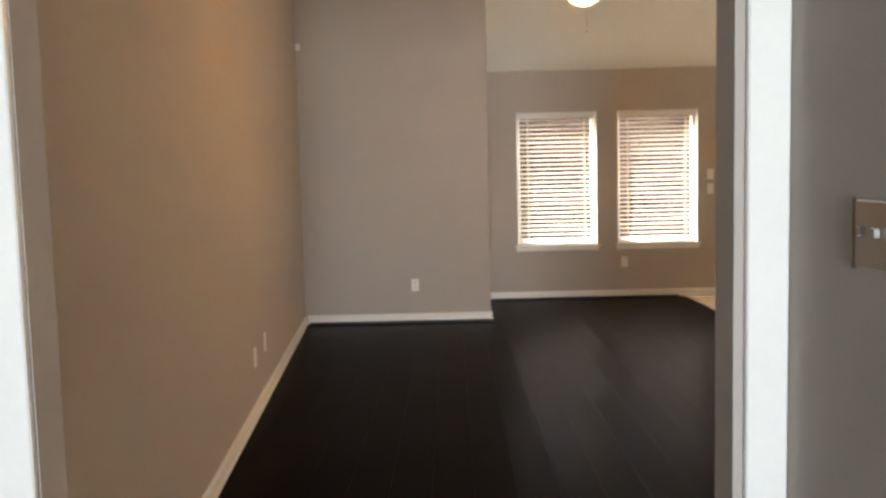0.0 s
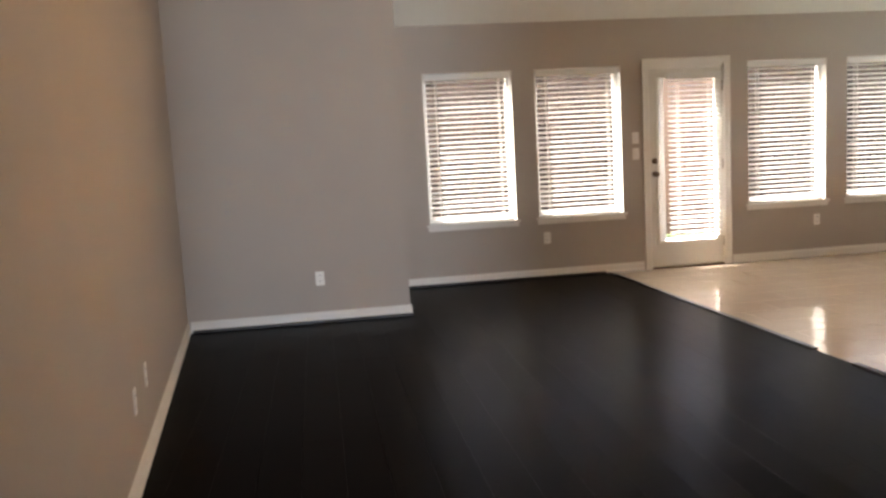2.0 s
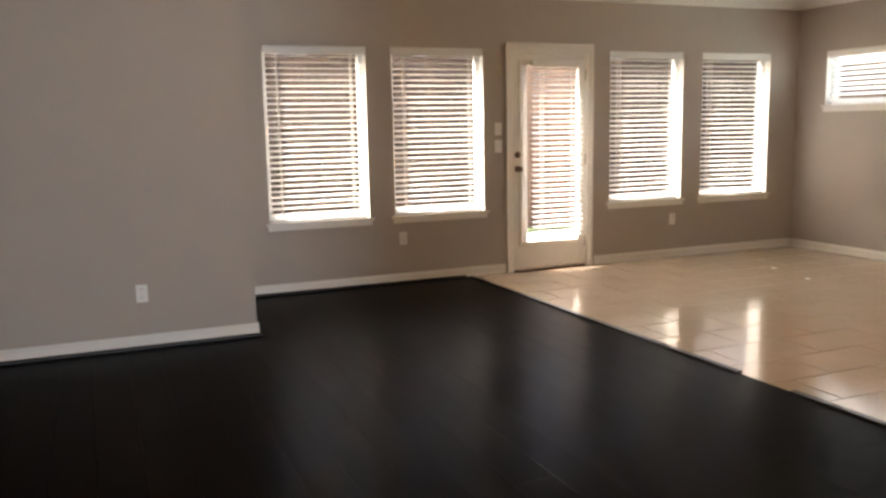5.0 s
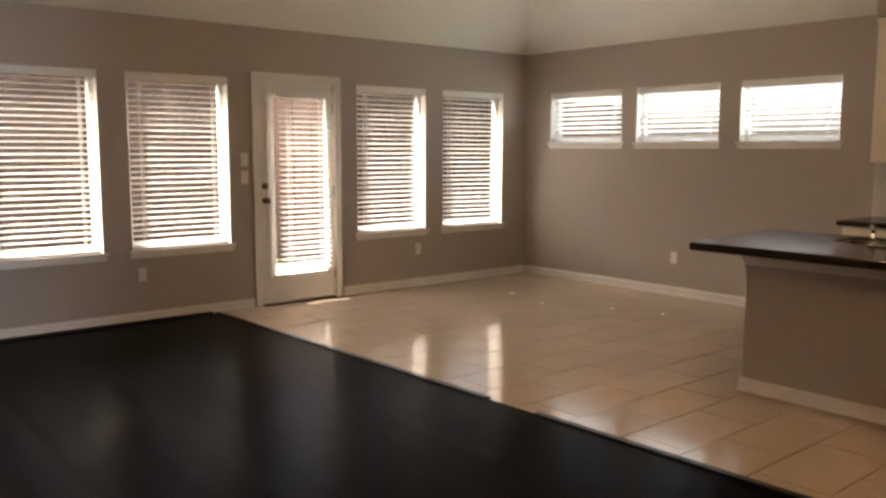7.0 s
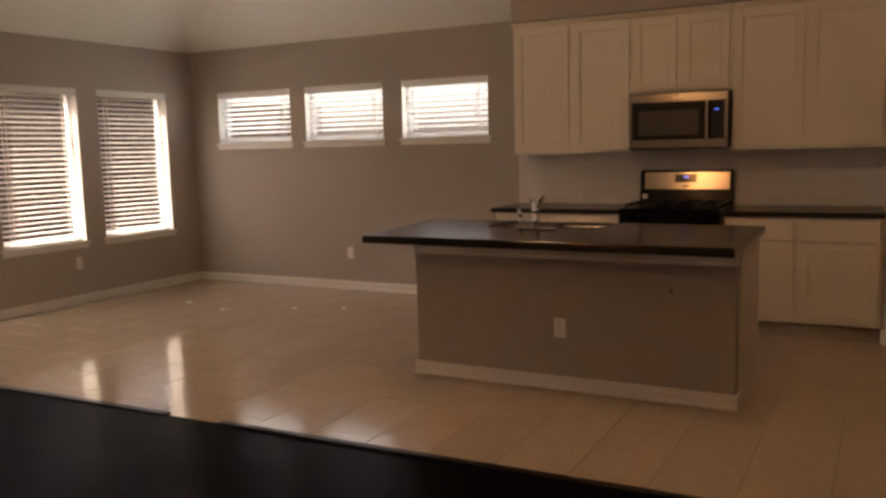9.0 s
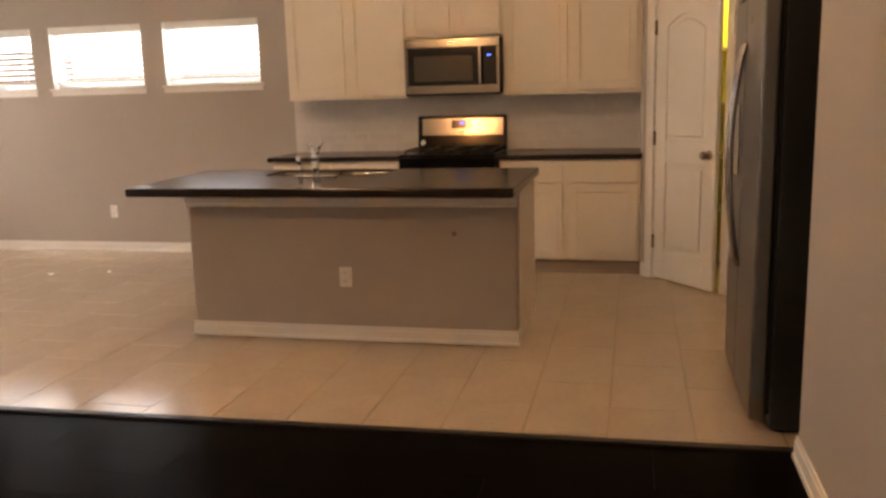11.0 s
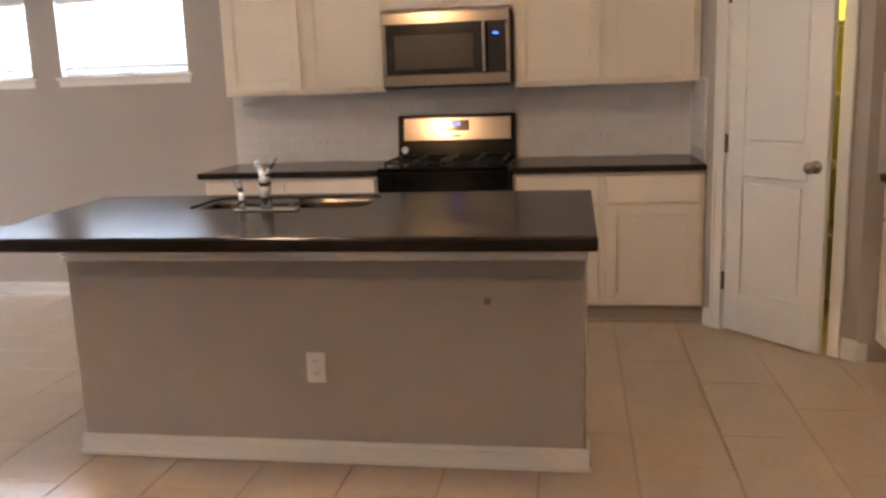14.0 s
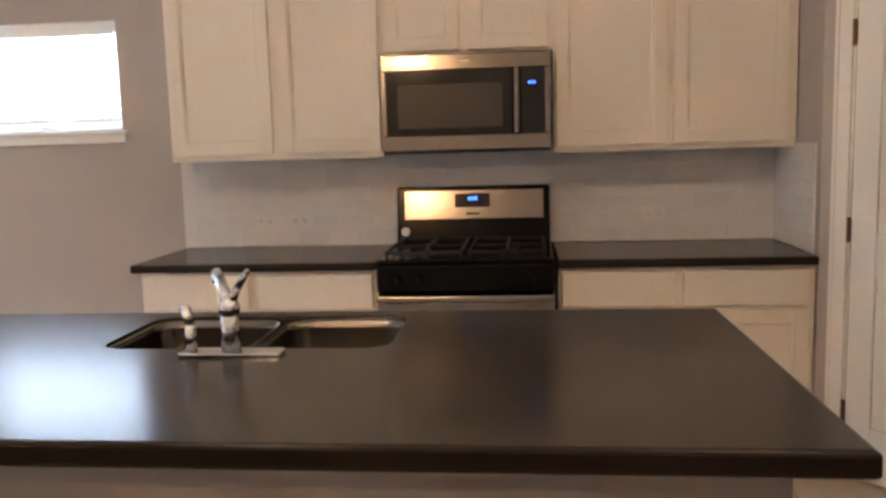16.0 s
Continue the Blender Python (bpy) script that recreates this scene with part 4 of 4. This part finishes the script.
side_run()
root = base("wall_cabinet", (-3.13, KITCH_S, 1.84))
tagged(root, "off-white painted cabinet above the refrigerator", "cabinet", "wall cabinets")
part("body", [(-0.46, 0.46, 0.002, 0.50, 0.0, 0.585)], CAB, root, 0.002)
for a, b in ((-0.45, -0.01), (0.01, 0.45)):
    part("door", [(a, a + 0.058, 0.501, 0.521, 0.01, 0.57), (b - 0.058, b, 0.501, 0.521, 0.01, 0.57), (a + 0.058, b - 0.058, 0.501, 0.521, 0.01, 0.068), (a + 0.058, b - 0.058, 0.501, 0.521, 0.512, 0.57), (a + 0.058, b - 0.058, 0.501, 0.511, 0.068, 0.512)], CAB, root, 0.002)


# ---- lamps ----
def ceiling_fan():
    root = base("ceiling_fan", (FAN[0], FAN[1], FLAT))
    tagged(root, "ceiling fan with red-brown blades and lit frosted shades", "ceiling fan")
    bm = bmesh.new()
    lathe(bm, (0, 0, 0), [(0.001, 0), (0.07, 0), (0.068, -0.03), (0.03, -0.06), (0.013, -0.065), (0.013, -0.40), (0.05, -0.41), (0.11, -0.45), (0.12, -0.52), (0.09, -0.56), (0.06, -0.575), (0.06, -0.63), (0.02, -0.645), (0.001, -0.646)])
    done("motor", bm, NICKEL, root, True)
    for i in range(5):
        m = pose(0, 0, -0.56, 0, 0, 72 * i - 4) @ pose(0, 0, 0, 10, 0, 0)
        bm = bmesh.new()
        prism(bm, [(0.20, -0.055), (0.60, -0.072), (0.645, -0.05), (0.66, 0), (0.645, 0.05), (0.60, 0.072), (0.20, 0.055)], -0.004, 0.004)
        bmesh.ops.transform(bm, matrix=m, verts=bm.verts)
        done("blade", bm, BLADE, root)
        part("blade_arm", [(0.09, 0.24, -0.015, 0.015, -0.012, -0.0045)], NICKEL, root, 0.003, m)
    bm = bmesh.new()
    lathe(bm, (0, 0, -0.635), [(0.06, 0.012), (0.155, 0.004), (0.165, -0.012), (0.150, -0.026), (0.085, -0.032)])
    done("upper_shade", bm, FROSTUP, root, True)
    bm = bmesh.new()
    lathe(bm, (0, 0, -0.668), [(0.085, 0), (0.105, -0.03), (0.102, -0.06), (0.075, -0.095), (0.035, -0.115), (0.001, -0.12)])
    done("shade", bm, FROST, root, True)
    bm = bmesh.new()
    rod(bm, (0.012, -0.03, -0.64), (0.012, -0.03, -0.93), 0.002, n=6)
    ball(bm, (0.012, -0.03, -0.935), 0.006)
    rod(bm, (-0.01, 0.03, -0.64), (-0.01, 0.03, -0.80), 0.002, n=6)
    done("pull_chain", bm, NICKEL, root)


ceiling_fan()


def downlight(x, y):
    """A round white trim ring with its lit lens, let into the flat ceiling."""
    root = base("ceiling_lamp", (x, y, FLAT))
    tagged(root, "lit round recessed ceiling light with a white trim ring", "ceiling lamp", "kitchen ceiling lights")
    bm = bmesh.new()
    lathe(bm, (0, 0, 0), [(0.070, -0.002), (0.095, -0.002), (0.095, -0.008), (0.088, -0.013), (0.074, -0.013), (0.070, -0.002)])
    done("trim_ring", bm, PLATE, root, True)
    bm = bmesh.new()
    lathe(bm, (0, 0, 0), [(0.001, -0.002), (0.069, -0.002), (0.069, -0.006), (0.040, -0.009), (0.001, -0.010)])
    done("lens", bm, LAMPGLOW, root, True)


for _x, _y in DOWNLIGHTS:
    downlight(_x, _y)

bm = bmesh.new()
lathe(bm, (0, 0, 0), [(0.001, 0), (0.065, 0), (0.065, -0.02), (0.05, -0.035), (0.001, -0.036)])
det = done("smoke_detector", bm, PLATE, None, True)
det.location = (-5.93, -1.42, FLAT - 0.001)
tagged(det, "round white smoke detector on the ceiling", "smoke detector")
cor = part("alarm_sensor", [(-0.02, 0.02, -0.02, 0.02, -0.03, 0.03)], PLATE, None, 0.008)
cor.location = (LEFT + 0.024, PART_Y - 0.022, 2.65)
tagged(cor, "small white alarm sensor in the corner of the walls", "alarm sensor")

# scraps left on the tile floor
for i, (x, y) in enumerate(((-1.35, -1.55), (-1.05, -2.15), (-1.2, -1.0), (-0.9, -2.6))):
    bm = bmesh.new()
    prism(bm, [(-0.03, -0.012), (0.01, -0.018), (0.032, 0.006), (-0.012, 0.016)], 0.0, 0.003)
    ob = done("paper_scrap", bm, DEBRIS)
    ob.matrix_world = pose(x, y, 0.0005, 0, 0, 70 * i)
    tagged(ob, "small white paper scrap lying on the tile floor", "scrap", "paper scraps")


# ---- back yard ----
def fence(m, length, label):
    root = base("fence")
    root.matrix_world = m
    tagged(root, label, "fence", "yard fences")
    part("rail", [(0, length, 0.02, 0.06, z, z + 0.09) for z in (0.3, 1.2, 2.1)], FENCE, root, 0.004)
    me = None
    n = int(length / 0.145)
    for i in range(n):
        if me is None:
            o = part("board", [(0, 0.14, 0, 0.019, 0.02, 2.45)], FENCE, root, 0.003)
            me = o.data
        else:
            o = new("board", me)
            o.parent = root
        o.location = (i * 0.145, random.uniform(-0.004, 0.004), random.uniform(-0.02, 0.01))


fence(pose(-10, 3.6, -0.12), 17.4, "weathered brown cedar board fence standing in the yard")
fence(pose(7.5, 6.0, -0.72, 0, 0, -90), 14.0, "weathered brown cedar board fence beside the house")

# ---- floors and wall tiles, piece by piece ----
def edge_x(y):
    """Where the dark floor meets the tile."""
    return -3.92 - 0.0242 * y


def piece(name, pts, depth, mat, parent):
    """A floor piece over an outline of its own, its top at floor level."""
    x0, y0 = pts[0]
    bm = bmesh.new()
    prism(bm, [(x - x0, y - y0) for x, y in pts], -depth, 0.0)
    o = done(name, bm, mat, parent)
    o.location = (x0, y0, 0)


fl = part("floor_wood", [(LEFT, -3.71, FRONT - 0.12, 0, -0.0125, -0.0115)], WOODEDGE, None, 0)
tagged(fl, kind="structure")
PW = 0.19
rng = random.Random(4)
meshes = {}
def plank(x0, x1, y0, y1, parent):
    key = (round(x1 - x0, 3), round(y1 - y0, 3))
    if key not in meshes:
        bm = bmesh.new()
        bx(bm, 0.0002, key[0] - 0.0002, 0.0003, key[1] - 0.0003, -0.011, 0.0, 0.0004)
        me = bpy.data.meshes.new("plank")
        bm.to_mesh(me)
        bm.free()
        me.materials.append(WOOD)
        meshes[key] = me
    o = new("plank", meshes[key])
    o.parent = parent
    o.location = (x0, y0, 0)


x = LEFT
i = 0
while x < -3.75:
    x1 = x + PW
    y = FRONT - 0.12 - rng.choice((0.0, 0.3, 0.6, 0.9))
    while y < 0:
        y1 = y + 1.22
        a, b = max(y, FRONT - 0.12), min(y1, 0)
        ea, eb = edge_x(a) - 0.001, edge_x(b) - 0.001
        if b - a > 0.02 and x1 < min(ea, eb):
            plank(x, x1, a, b, fl)
        elif b - a > 0.02 and min(ea, eb) > x + 0.01:
            piece("plank", [(x, a), (min(x1, ea), a), (min(x1, eb), b), (x, b)], 0.011, WOOD, fl)
        y = y1
    x = x1
    i += 1
x = HALL_L
while x < HALL_R - 0.01:
    x1 = min(x + PW, HALL_R)
    y = HALL_END
    while y < FRONT - 0.13:
        y1 = min(y + 1.22, FRONT - 0.12)
        plank(x, x1, y, y1, fl)
        y = y1
    x = x1

ft = part("floor_tile", [(-3.70, 0, KITCH_S, 0, -0.0118, -0.003)], GROUT, None, 0)
tagged(ft, kind="structure")
TWY, TLX, G = 0.345, 0.60, 0.006
tmesh = {}
col = 0
y = -6.43 - 6 * TWY
while y < 0:
    x = -1.58 + (col % 2) * TLX / 2 - 5 * TLX
    while x < 0:
        a, b = x, min(x + TLX, 0)
        c, d = max(y, KITCH_S), min(y + TWY, 0)
        ec, ed = edge_x(c) + 0.001, edge_x(d) + 0.001
        if a < max(ec, ed):
            if b - 0.01 > max(ec, ed) and d - c > 0.02:
                piece("tile", [(max(a, ec), c + G / 2), (b - G / 2, c + G / 2), (b - G / 2, d - G / 2), (max(a, ed), d - G / 2)], 0.009, TILE, ft)
        elif b - a > 0.02 and d - c > 0.02:
            key = (round(b - a, 3), round(d - c, 3))
            if key not in tmesh:
                bm = bmesh.new()
                bx(bm, G / 2, key[0] - G / 2, G / 2, key[1] - G / 2, -0.009, 0.0, 0.002)
                me = bpy.data.meshes.new("tile")
                bm.to_mesh(me)
                bm.free()
                me.materials.append(TILE)
                tmesh[key] = me
            o = new("tile", tmesh[key])
            o.parent = ft
            o.location = (a, c, 0)
        x += TLX
    y += TWY
    col += 1

# dark strip where the two floors meet, with a missing length
for y0, y1 in ((-7.535, -3.83), (-3.45, 0.0)):
    bm = bmesh.new()
    a, b = edge_x(y0), edge_x(y1)
    vs = [bm.verts.new(p) for p in ((a - 0.025, y0, 0.0005), (a + 0.02, y0, 0.0005), (b + 0.02, y1, 0.0005), (b - 0.025, y1, 0.0005))]
    f = bm.faces.new(vs)
    r = bmesh.ops.extrude_face_region(bm, geom=[f])
    for v in [g for g in r["geom"] if isinstance(g, bmesh.types.BMVert)]:
        v.co.z += 0.010
    tagged(done("trim", bm, WOODEDGE), kind="structure")

splash(pose(0, -3.965, 0.915, 0, 0, -90), 2.96, 0.46)
splash(pose(-0.012, -6.93, 0.915, 0, 0, 180), 0.56, 0.46)
splash(pose(-1.24, -7.60, 0.915, 0, 0, -90), 0.66, 0.46)
